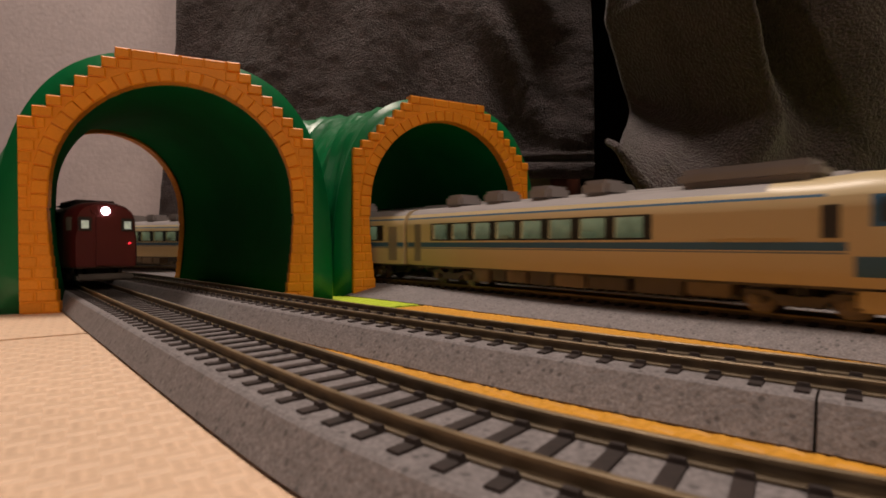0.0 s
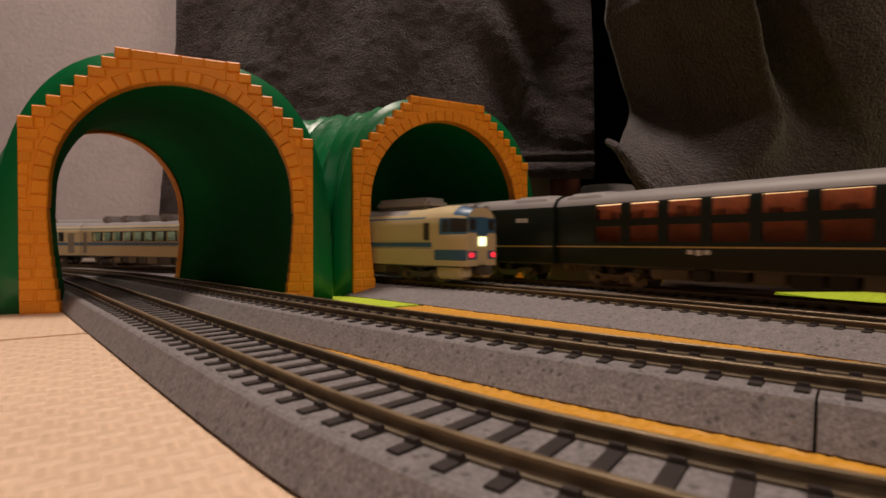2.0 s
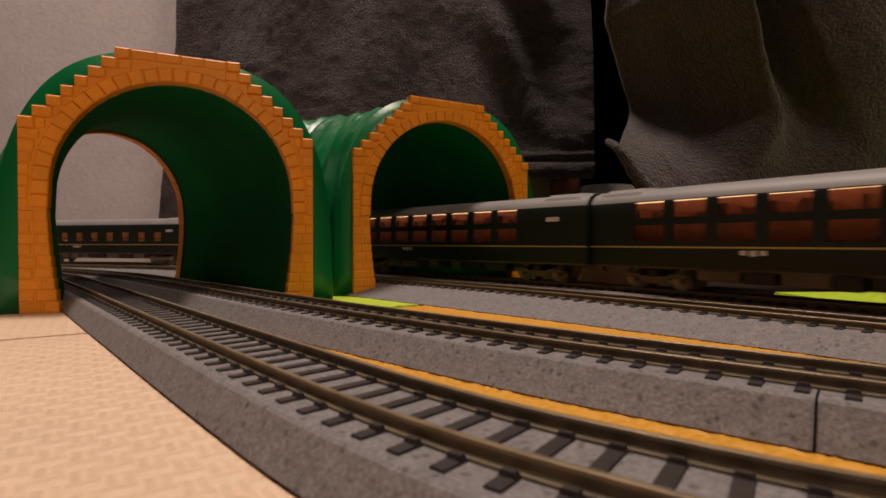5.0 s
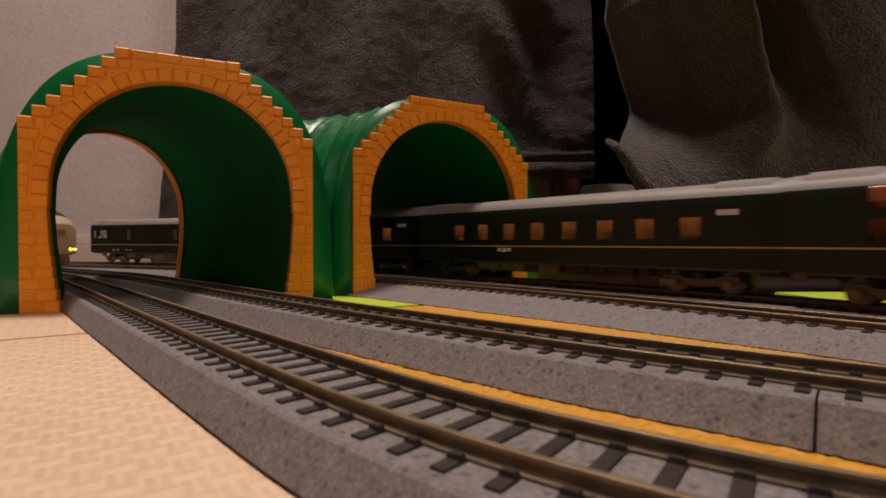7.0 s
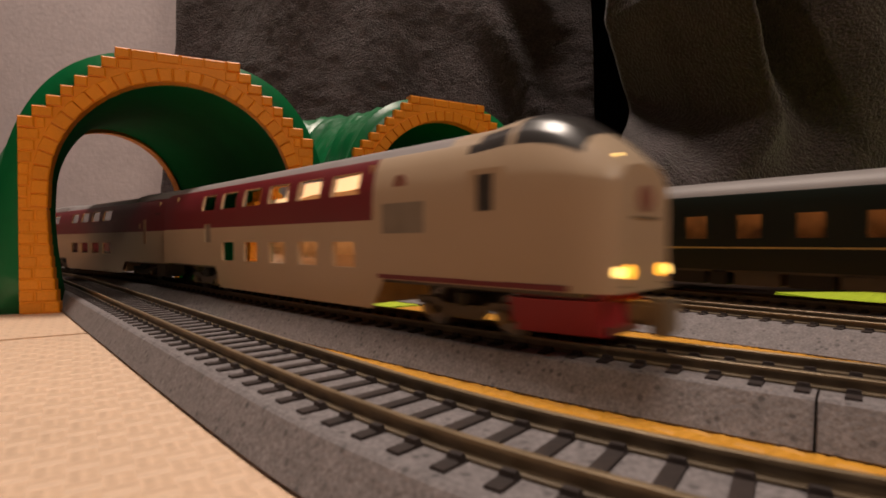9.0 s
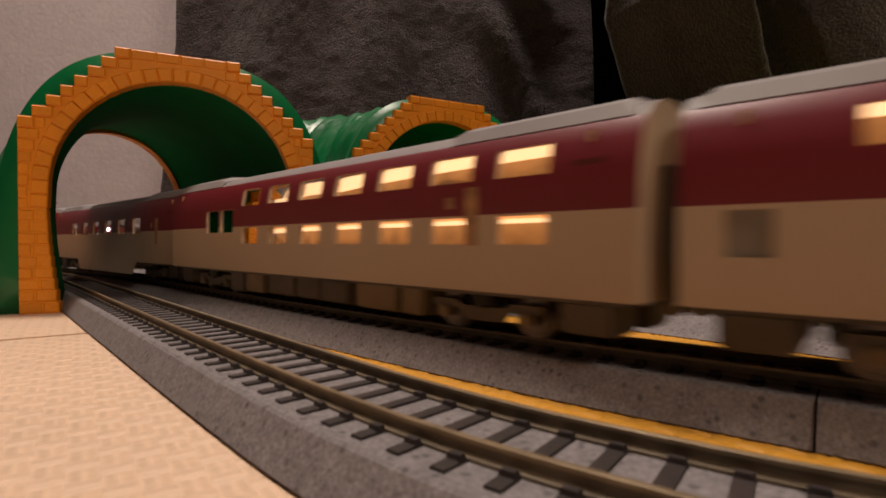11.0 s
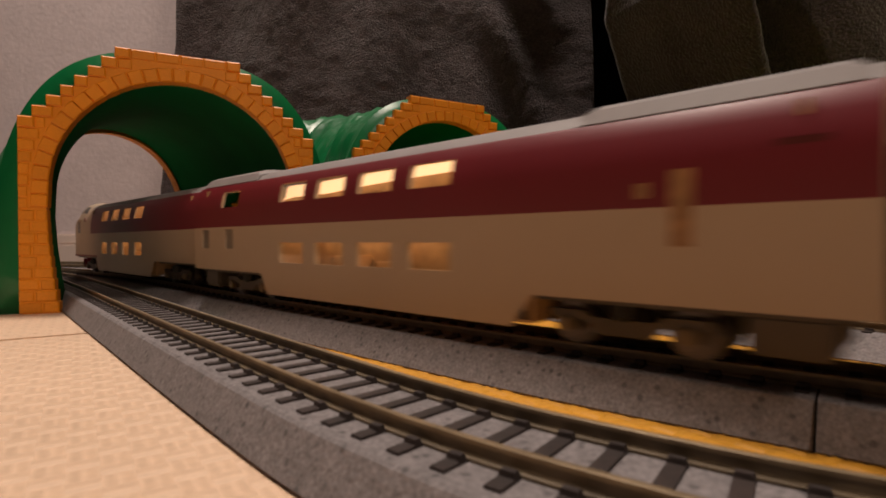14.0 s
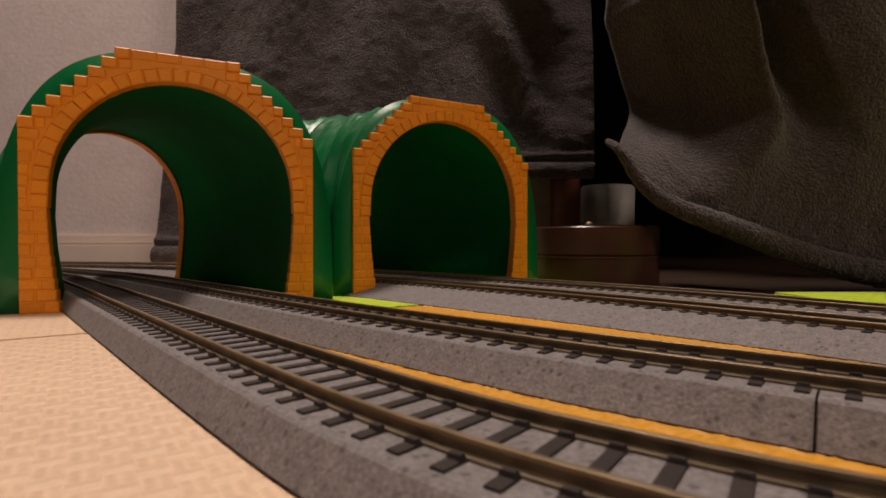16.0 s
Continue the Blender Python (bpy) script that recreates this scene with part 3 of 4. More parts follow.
UNDER = material("dark_grey_underframe", rgb(0.095, 0.08, 0.07), 0.6, vary=0.2, scale=90)
UNDER_TAN = material("tan_underfloor_box", rgb(0.20, 0.155, 0.105), 0.6, vary=0.2, scale=90)
BLACK = material("black_rubber", rgb(0.012, 0.011, 0.011), 0.6, vary=0.1, scale=60)
STEEL = material("wheel_steel", rgb(0.20, 0.17, 0.15), 0.35, 0.8, vary=0.1, scale=60)
WHITE_MARK = material("white_marking", rgb(0.62, 0.58, 0.55), 0.5, vary=0.02, scale=30)
INSIDE_WARM = material("tan_interior", rgb(0.52, 0.33, 0.17), 0.6, vary=0.25, scale=130)
INSIDE_RED = material("red_interior", rgb(0.17, 0.042, 0.02), 0.6, vary=0.25, scale=130)
INSIDE_PALE = material("pale_green_interior", rgb(0.42, 0.45, 0.36), 0.6, vary=0.2, scale=130)
INSIDE_BROWN = material("brown_interior", rgb(0.22, 0.11, 0.055), 0.6, vary=0.3, scale=130)
GLOW_WARM = material("warm_lamp_strip", rgb(1, 0.8, 0.5), 0.5, vary=0.0, emit=(1.0, 0.62, 0.32, 1), power=1.35)
GLOW_DIM = material("dim_lamp_strip", rgb(1, 0.8, 0.5), 0.5, vary=0.0, emit=(1.0, 0.56, 0.22, 1), power=1.5)
GLOW_LOW = material("low_lamp_strip", rgb(1, 0.8, 0.5), 0.5, vary=0.0, emit=(1.0, 0.56, 0.24, 1), power=0.3)
GLOW_COOL = material("cool_lamp_strip", rgb(0.9, 1, 0.9), 0.5, vary=0.0, emit=(0.85, 1.0, 0.80, 1), power=0.55)
LAMP_AMBER = material("amber_headlamp", rgb(1, 0.7, 0.2), 0.3, vary=0.0, emit=(1.0, 0.40, 0.02, 1), power=2.6)
LAMP_PALE = material("pale_amber_headlamp", rgb(1, 0.8, 0.4), 0.3, vary=0.0, emit=(1.0, 0.60, 0.16, 1), power=3.0)
LAMP_WHITE = material("white_headlamp", rgb(1, 1, 1), 0.3, vary=0.0, emit=(0.9, 0.92, 1.0, 1), power=9.0)
LAMP_LIME = material("lit_train_sign", rgb(1, 1, 0.8), 0.3, vary=0.0, emit=(0.92, 1.0, 0.55, 1), power=1.6)
LAMP_RED = material("red_tail_lamp", rgb(0.6, 0.02, 0.03), 0.3, vary=0.0, emit=(1.0, 0.03, 0.05, 1), power=1.2)


def glass(name, tint, rough=0.03):
    m = bpy.data.materials.new(name)
    m.use_nodes = True
    b = m.node_tree.nodes["Principled BSDF"]
    b.inputs["Base Color"].default_value = tint
    b.inputs["Roughness"].default_value = rough
    b.inputs["Transmission Weight"].default_value = 1.0
    b.inputs["IOR"].default_value = 1.12
    return m


PANE = glass("clear_pane", (0.95, 0.93, 0.88, 1))
PANE_DARK = material("dark_windscreen", rgb(0.035, 0.032, 0.031), 0.3, vary=0.1, scale=60, coat=0.0)
# no emission; the amber paints the cabin light behind the door pane
PANE_AMBER = material("amber_painted_lit_pane", rgb(0.36, 0.19, 0.085), 0.3, vary=0.35, scale=220)
PANE_GREY = material("grey_blinded_window", rgb(0.24, 0.20, 0.16), 0.35, vary=0.15, scale=90)


def split(profile, cuts):
    """A profile (x, z), bottom to top, with extra points at the heights in cuts."""
    out = [profile[0]]
    for (xa, za), (xb, zb) in zip(profile, profile[1:]):
        for c in sorted(c for c in cuts if min(za, zb) + 0.05 < c < max(za, zb) - 0.05):
            k = (c - za) / (zb - za)
            out.append((xa + (xb - xa) * k, c))
        out.append((xb, zb))
    return out


def coach(label, length, profile, roof_z, colours, windows, low=(), sole=12.0, nose=None, group="", roof_mat=None, roof_label=""):
    """One car: its middle at the origin, front towards +y, rail top at z = 0.
    colours: rows (y0, y1, z0, z1, material), the last that fits wins; windows: (y0, y1, z0, z1);
    low: (y0, y1, z) where the side reaches lower than the sole; nose: section(y) -> (width factor, roof height)."""
    car = tagged(new("train_car"), label, "train car", group)
    half = length / 2
    ys = {-half, half}
    zs = {sole, roof_z}
    for y0, y1, z0, z1, *_ in list(windows) + [c[:4] for c in colours]:
        ys |= {y for y in (y0, y1) if -half < y < half}
        zs |= {z0, z1}
    for y0, y1, z in low:
        ys |= {y0, y1, y0 - 6, y1 + 6}
        zs |= {z}
    if nose:
        ys |= {half - d for d in (50, 42, 36, 31, 27, 23, 19, 15, 11, 8, 5, 3, 1.5, 0.5)}
    ys = sorted(ys)
    prof = split(profile, zs)
    mats = []
    zt = prof[-1][1]

    def place(x, y, z):
        if nose:
            k, top = nose(y - half, z)
            low_z = min(36.5, zt - 12)
            if z > low_z and top != zt:
                z = low_z + (z - low_z) * (top - low_z) / (zt - low_z)
            x *= k
        return x, z

    def floor_at(y):
        z = sole
        for y0, y1, zl in low:
            if y0 <= y <= y1:
                z = zl
            elif y0 - 6 < y < y0 or y1 < y < y1 + 6:
                d = (y0 - y if y < y0 else y - y1) / 6
                z = min(z, zl + (sole - zl) * d)
        return z
    if low and prof[0][1] > min(c[2] for c in low):
        prof = [(prof[0][0], min(c[2] for c in low))] + prof
    body_v, body_f, body_m, roof_v, roof_f = [], [], [], [], []
    for sgn in (-1, 1):
        for (ya, yb) in zip(ys, ys[1:]):
            for (p, q) in zip(prof, prof[1:]):
                ym, zm = (ya + yb) / 2, (p[1] + q[1]) / 2
                if any(w[0] - 0.01 <= ya and yb <= w[1] + 0.01 and w[2] - 0.01 <= p[1] and q[1] <= w[3] + 0.01 for w in windows):
                    continue
                fa, fb = floor_at(ya), floor_at(yb)
                if q[1] <= min(fa, fb) + 0.01:
                    continue
                quad = []
                for y, (x, z), f in ((ya, p, fa), (yb, p, fb), (yb, q, fb), (ya, q, fa)):
                    xx, zz = place(x, y, max(z, f))
                    quad.append((sgn * xx, y, zz))
                if sgn < 0:
                    quad = quad[::-1]
                if zm > roof_z and not (nose and ym > half - 48 and roof_mat):
                    n = len(roof_v)
                    roof_v += quad
                    roof_f.append((n, n + 1, n + 2, n + 3))
                    continue
                mat = colours[0][4]
                for y0, y1, z0, z1, mm in colours:
                    if y0 - 0.01 <= ym <= y1 + 0.01 and z0 - 0.01 <= zm <= z1 + 0.01:
                        mat = mm
                if mat not in mats:
                    mats.append(mat)
                n = len(body_v)
                body_v += quad
                body_f.append((n, n + 1, n + 2, n + 3))
                body_m.append(mats.index(mat))
    # end walls
    for y, flip in ((-half, True), (half, False)):
        ring = [(*place(x, y, z), y) for x, z in prof if z >= sole - 0.01]
        loop = [(-x, yy, z) for x, z, yy in ring] + [(x, yy, z) for x, z, yy in ring[::-1]]
        n = len(body_v)
        body_v += loop
        body_f.append(tuple(range(n, n + len(loop))) if flip else tuple(range(n + len(loop) - 1, n - 1, -1)))
        cap = colours[0][4]
        for y0, y1, z0, z1, mm in colours:
            if y0 <= y * 0.999 <= y1 and z0 <= 28.5 <= z1:
                cap = mm
        if cap not in mats:
            mats.append(cap)
        body_m.append(mats.index(cap))
    # window reveals
    for w in windows:
        col = [q for q in prof if w[2] - 0.01 <= q[1] <= w[3] + 0.01]
        for sgn in (-1, 1):
            n = len(body_v)
            edge = [(sgn * x, w[0], z) for x, z in col] + [(sgn * x, w[1], z) for x, z in col[::-1]]
            body_v += edge + [(x - sgn * 1.3, y, z) for x, y, z in edge]
            m = len(edge)
            for i in range(m):
                j = (i + 1) % m
                body_f.append((n + i, n + j, n + m + j, n + m + i))
                body_m.append(0)
    me = mesh_from("body", body_v, body_f, mats)
    me.polygons.foreach_set("material_index", body_m)
    weld(me)
    link("body", me, car)
    if roof_v:
        me = mesh_from("roof", roof_v, roof_f, roof_mat or ROOF_GREY)
        weld(me)
        link("roof", me, car, roof_label)
    # panes
    for w in windows:
        col = [q for q in prof if w[2] - 0.01 <= q[1] <= w[3] + 0.01]
        for sgn in (-1, 1):
            v = [(sgn * (x - 0.7), w[0], z) for x, z in col] + [(sgn * (x - 0.7), w[1], z) for x, z in col]
            k = len(col)
            f = [(i, i + 1, k + i + 1, k + i) for i in range(k - 1)]
            ob = link("window", mesh_from("window", v, f, w[4] if len(w) > 4 else PANE), car)
            ob.visible_shadow = False
    return car


def weld(me):
    bm = bmesh.new()
    bm.from_mesh(me)
    bmesh.ops.remove_doubles(bm, verts=bm.verts[:], dist=0.00002)
    for f in bm.faces:
        f.smooth = len(f.verts) == 4
    for e in bm.edges:
        if len(e.link_faces) == 2 and e.calc_face_angle(0) > radians(32):
            e.smooth = False
    bm.to_mesh(me)
    bm.free()


def free_mesh(name, bm, mat):
    ob = part(name, bm, mat, None)
    me = ob.data
    bpy.data.objects.remove(ob)
    return me


def bogie_meshes():
    """Meshes shared by all trucks: cross beam, side frame, axle box, air spring, wheelset."""
    out = {"bogie": free_mesh("bogie", box(-11.9, 11.9, -3, 3, 5.6, 10, 0.5), UNDER)}
    edge = [(-18.5, 8.8), (-18.5, 7.0), (-16.8, 6.6), (-16.4, 3.8), (-11.6, 3.8), (-11.2, 6.6), (-8.6, 6.2), (-6.4, 3.6), (6.4, 3.6), (8.6, 6.2), (11.2, 6.6), (11.6, 3.8), (16.4, 3.8), (16.8, 6.6), (18.5, 7.0), (18.5, 8.8), (9.6, 8.8), (7.6, 7.4), (-7.6, 7.4), (-9.6, 8.8)]
    n = len(edge)
    verts = [(x, y, z) for x in (-1.0, 1.0) for y, z in edge]
    faces = [tuple(range(n)), tuple(range(2 * n - 1, n - 1, -1))] + [(i, i + n, (i + 1) % n + n, (i + 1) % n) for i in range(n)]
    out["side_frame"] = mesh_from("side_frame", verts, faces, UNDER)
    out["axle_box"] = free_mesh("axle_box", add_cyl(bmesh.new(), (0, 0, 0), "x", 2.0, 1.6, 16, bevel=0.4), UNDER_TAN)
    out["air_spring"] = free_mesh("air_spring", add_cyl(bmesh.new(), (0, 0, 0), "z", 3.0, 4.6, 16, bevel=0.9), BLACK)
    bm = bmesh.new()
    for sx in (-1, 1):
        add_cyl(bm, (sx * 8.6, 0, 5.3), "x", 5.3, 2.2, 24, bevel=0.4)
        add_cyl(bm, (sx * 9.9, 0, 5.3), "x", 4.2, 0.8, 24, r2=3.8)
        add_cyl(bm, (sx * 7.4, 0, 5.3), "x", 5.9, 0.5, 24)
    add_cyl(bm, (0, 0, 5.3), "x", 1.4, 21.5, 10)
    out["wheelset"] = free_mesh("wheelset", bm, STEEL)
    return out


TRUCK = bogie_meshes()


def running_gear(car, at, length, sole, cab=False):
    for y in at:
        # black block added so that no light shows through the truck
        part("truck_block", box(-6.2, 6.2, y - 22, y + 22, 5.0, sole - 1.5, 0.8), BLACK, car, "added black block inside the truck")
        b = link("bogie", TRUCK["bogie"], car, "dark grey truck frame", m=pose(0, y * MM, 0))
        for dy in (-14, 14):
            link("wheelset", TRUCK["wheelset"], b, "steel wheelset", m=pose(0, dy * MM, 0))
        for sx in (-1, 1):
            link("side_frame", TRUCK["side_frame"], b, m=pose(sx * 12.6 * MM, 0, 0))
            link("air_spring", TRUCK["air_spring"], b, m=pose(sx * 12.6 * MM, 0, 9.4 * MM))
            for dy in (-14, 14):
                link("axle_box", TRUCK["axle_box"], b, m=pose(sx * 14.0 * MM, dy * MM, 5.3 * MM))
    part("underframe", box(-15.5, 15.5, -length / 2 + 3, length / 2 - 3, sole - 1.2, sole + 0.6), UNDER, car, "dark underframe")
    for s in ((-1,) if cab else (-1, 1)):
        part("coupler", box(-2.2, 2.2, s * length / 2 - 2, s * length / 2 + 2.2, 8.2, 11.5, 0.5), UNDER_TAN, car, "small grey coupler")
        part("gangway", box(-7, 7, s * length / 2 - 1.2, s * length / 2 + 2.2, 12, 42, 0.8), UNDER, car, "dark grey gangway bellows")


def underfloor(car, seed, y0, y1, sole, mats, deep=6.5):
    r = random.Random(seed)
    part("centre_sill", box(-6, 6, y0, y1, sole - deep, sole - 0.3), UNDER, car, "dark centre sill")
    y = y0
    while y < y1 - 6:
        w = r.uniform(8, 22)
        h = r.uniform(0.78, 1.0) * deep
        for sx in (-1, 1):
            a, b = sorted((sx * 5.0, sx * r.uniform(14.5, 16.5)))
            part("equipment_box", box(a, b, y, min(y + w, y1), sole - h, sole - 0.2, 0.7), r.choice(mats), car, "underfloor equipment case")
        y += w + r.uniform(0.8, 3.0)


def cabin(car, y0, y1, levels, w, mat, glow, seed=1, low=None):
    """Decks, partitions and lamp strips seen through the windows; levels: (floor, ceiling)."""
    r = random.Random(seed)
    first, last = y0, y1
    for i, (zf, zc) in enumerate(levels):
        y0, y1 = low if (low and i == 0) else (first, last)
        part("cabin_floor", box(-w, w, y0, y1, zf - 0.8, zf), mat, car, "cabin deck")
        part("cabin_wall", box(-1.0, 1.0, y0, y1, zf, zc), mat, car, "inner corridor wall")
        for ye in (y0, y1):
            part("bulkhead", box(-w, w, ye - 0.6, ye + 0.6, zf, zc), mat, car, "cabin end wall")
        part("lamp_strip", box(-w + 3.5, w - 3.5, y0 + 2, y1 - 2, zc - 0.5, zc), glow[i] if isinstance(glow, tuple) else glow, car, "glowing ceiling lamp strip")
    bm = bmesh.new()
    y = first + 3
    while y < last - 8:
        for i, (zf, zc) in enumerate(levels):
            if low and i == 0 and not low[0] < y < low[1] - 8:
                continue
            for sx in (-1, 1):
                h = r.uniform(0.28, 0.62) * (zc - zf)
                a, b = sorted((sx * 2.0, sx * (w - 1.2)))
                add_box(bm, a, b, y, y + r.uniform(2.0, 6.5), zf, zf + h, 0.6)
        y += r.uniform(9, 14)
    part("cabin_seats", bm, mat, car, "row of seats and berths")


def hump(w, y0, y1, z0, z1):
    """A low roof cover: flanks that lean in, a gently rounded top, chamfered ends."""
    edge = [(-w, z0), (-w * 0.86, z0 + (z1 - z0) * 0.58), (-w * 0.55, z1 - 0.7), (0, z1), (w * 0.55, z1 - 0.7), (w * 0.86, z0 + (z1 - z0) * 0.58), (w, z0)]
    bm = bmesh.new()
    rows = []
    for y, k in ((y0, 0.0), (y0 + 3, 1.0), (y1 - 3, 1.0), (y1, 0.0)):
        rows.append([bm.verts.new((x, y, z0 + (z - z0) * (0.72 + 0.28 * k))) for x, z in edge])
    for a, b in zip(rows, rows[1:]):
        for i in range(len(edge) - 1):
            bm.faces.new((a[i], a[i + 1], b[i + 1], b[i]))
        bm.faces.new((a[-1], a[0], b[0], b[-1]))
    bm.faces.new(rows[0][::-1])
    bm.faces.new(rows[-1])
    return bm


def mark(car, name, x, y0, y1, z0, z1, mat, label=""):
    for sx in (-1, 1):
        a, b = sorted((sx * (x - 0.3), sx * (x + 0.14)))
        part(name, box(a, b, y0, y1, z0, z1, 0.12), mat, car, label)


# --- wine red and cream sleeper set, seven cars ---
SUN_PROFILE = [(18.3, 12), (18.4, 20), (18.4, 37.5), (18.0, 42.5), (17.0, 47.2), (15.2, 51.2), (11.8, 54.5), (7, 56.4), (0, 57.2)]
BIG = 200.0


def sun_nose(d, z):
    """d: distance from the tip, negative inwards."""
    k = float(np.interp(d, [-24, -15, -10, -6, -3.5, -1.6, -0.6, 0], [1.0, 0.995, 0.98, 0.945, 0.90, 0.84, 0.79, 0.74]))
    if z > 44:
        k *= float(np.interp(d, [-46, -34, -22, -10, 0], [1, 0.985, 0.95, 0.93, 0.95]))
    top = float(np.interp(d, [-40, -34, -28, -22, -16, -11, -7, -4, -1.6, 0], [57.2, 58.2, 59.0, 58.9, 57.0, 53.8, 50.4, 47.7, 45.4, 43.4]))
    return k, top


def sun_colours(y0, y1):
    return [(-BIG, BIG, 0, 99, CREAM), (y0, y1, 32.0, 52.0, WINE)]


def sun_cab(label, lead):
    n, red = (6, 57) if lead else (4, 78)
    ups = [(-75 + 23.2 * i - 8, -75 + 23.2 * i + 8, 40.8, 48.4) for i in range(n)]
    downs = [(-52 + 23.2 * i - 6.5, -52 + 23.2 * i + 6.5, 16.5, 25.0) for i in range(5)]
    extra = [(-79, -71, 25, 34, PANE_GREY)] if lead else []
    if not lead:
        ups = [(-36 + 25.6 * i - 8, -36 + 25.6 * i + 8, 40.8, 48.4) for i in range(4)]
        downs = [(y0 + 1, y1 - 1, 16.5, 25.0) for y0, y1, _, _ in ups]
    cols = sun_colours(-140, red) + [(60, 86, 53.2, 55.4, ROOF_GREY), (99, 109.0, 48.6, 53.6, PANE_DARK), (96, 99, 48.6, 51.2, PANE_DARK), (111, 129.6, 48.4, 60.0, PANE_DARK)]
    car = coach(label, 276, SUN_PROFILE, 52.0, cols, ups + downs + extra, [(-60, 57, 3.6)], 13.4, sun_nose, "red and cream sleeper train", ROOF_GREY, "light grey ribbed roof")
    running_gear(car, (-88, 92), 266, 13.4, True)
    cabin(car, -120, red - 2, [(5.5, 29.5), (31, 50)], 17, INSIDE_WARM, GLOW_WARM, 3, (-66, 54))
    if lead:
        mark(car, "grey_window", 18.3, 62, 81, 27.5, 37.0, PANE_GREY, "square greyed crew window")
    door = 104 if lead else 114
    mark(car, "crew_door", 18.25, door - 6, door + 5.5, 14, 44, CREAM, "cream crew door")
    mark(car, "door_window", 18.4, door - 3, door + 2.2, 33, 42.5, PANE_DARK, "narrow door window")
    mark(car, "sill_line", 18.35, 60, 128, 13.6, 15.0, WINE, "dark red sill line")
    for sx in (-1, 1):
        part("side_emblem", add_cyl(bmesh.new(), (sx * 17.6, 70 if lead else 97, 42.5), "x", 3.0, 0.9, 20), FADED_RED, car, "faded red round side emblem")
        for x, yf, lamp in ((8.9, 138.5, LAMP_AMBER), (12.9, 138.15, LAMP_PALE)):
            part("headlamp", add_cyl(bmesh.new(), (sx * x, (128 + yf) / 2, 18.2), "y", 1.75, yf - 128, 20, bevel=0.4), lamp, car, "glowing amber headlamp")
        a, b = sorted((sx * 7.8, sx * 13.4))
        part("lamp_slot", box(a, b, 128, 138.15, 14.4, 15.4, 0.4), BLACK, car, "dark slot under the lamps")
    part("front_disc", add_cyl(bmesh.new(), (9.6, 133.2, 44.4), "y", 0.75, 5.6, 14), LAMP_PALE, car, "small pale glowing disc")
    bm = add_cyl(bmesh.new(), (0, 0, 0), "y", 3.2, 3.4, 28)
    bmesh.ops.scale(bm, vec=(1.35, 1, 1), verts=bm.verts[:])
    bmesh.ops.translate(bm, vec=(0, 136.6, 35.2), verts=bm.verts[:])
    part("front_emblem", bm, FADED_RED, car, "faded red oval front emblem")
    part("front_marking", box(-7.0, 7.0, 134, 138.3, 30.4, 31.0), UNDER_TAN, car, "thin brown front lettering bar")
    part("windscreen_wiper", box(-0.4, 9, 131.4, 132.0, 45.9, 46.4), BLACK, car, "thin black wiper")
    bm = box(-16.0, 16.0, 108, 135, 2.6, 13.6, 2.5)
    for v in bm.verts:
        k = max(0.0, (v.co.y - 116) / 19)
        v.co.x *= 1 - 0.40 * k * k
    part("snow_plough", bm, PLOUGH_RED, car, "dark red front apron")
    bm = box(-3.0, 3.0, 132, 144, 5.5, 11, 1.0)
    add_box(bm, -4.2, 4.2, 140.5, 144.5, 3.4, 12.0, 0.8)
    part("front_coupler", bm, UNDER_TAN, car, "grey knuckle coupler")
    return car


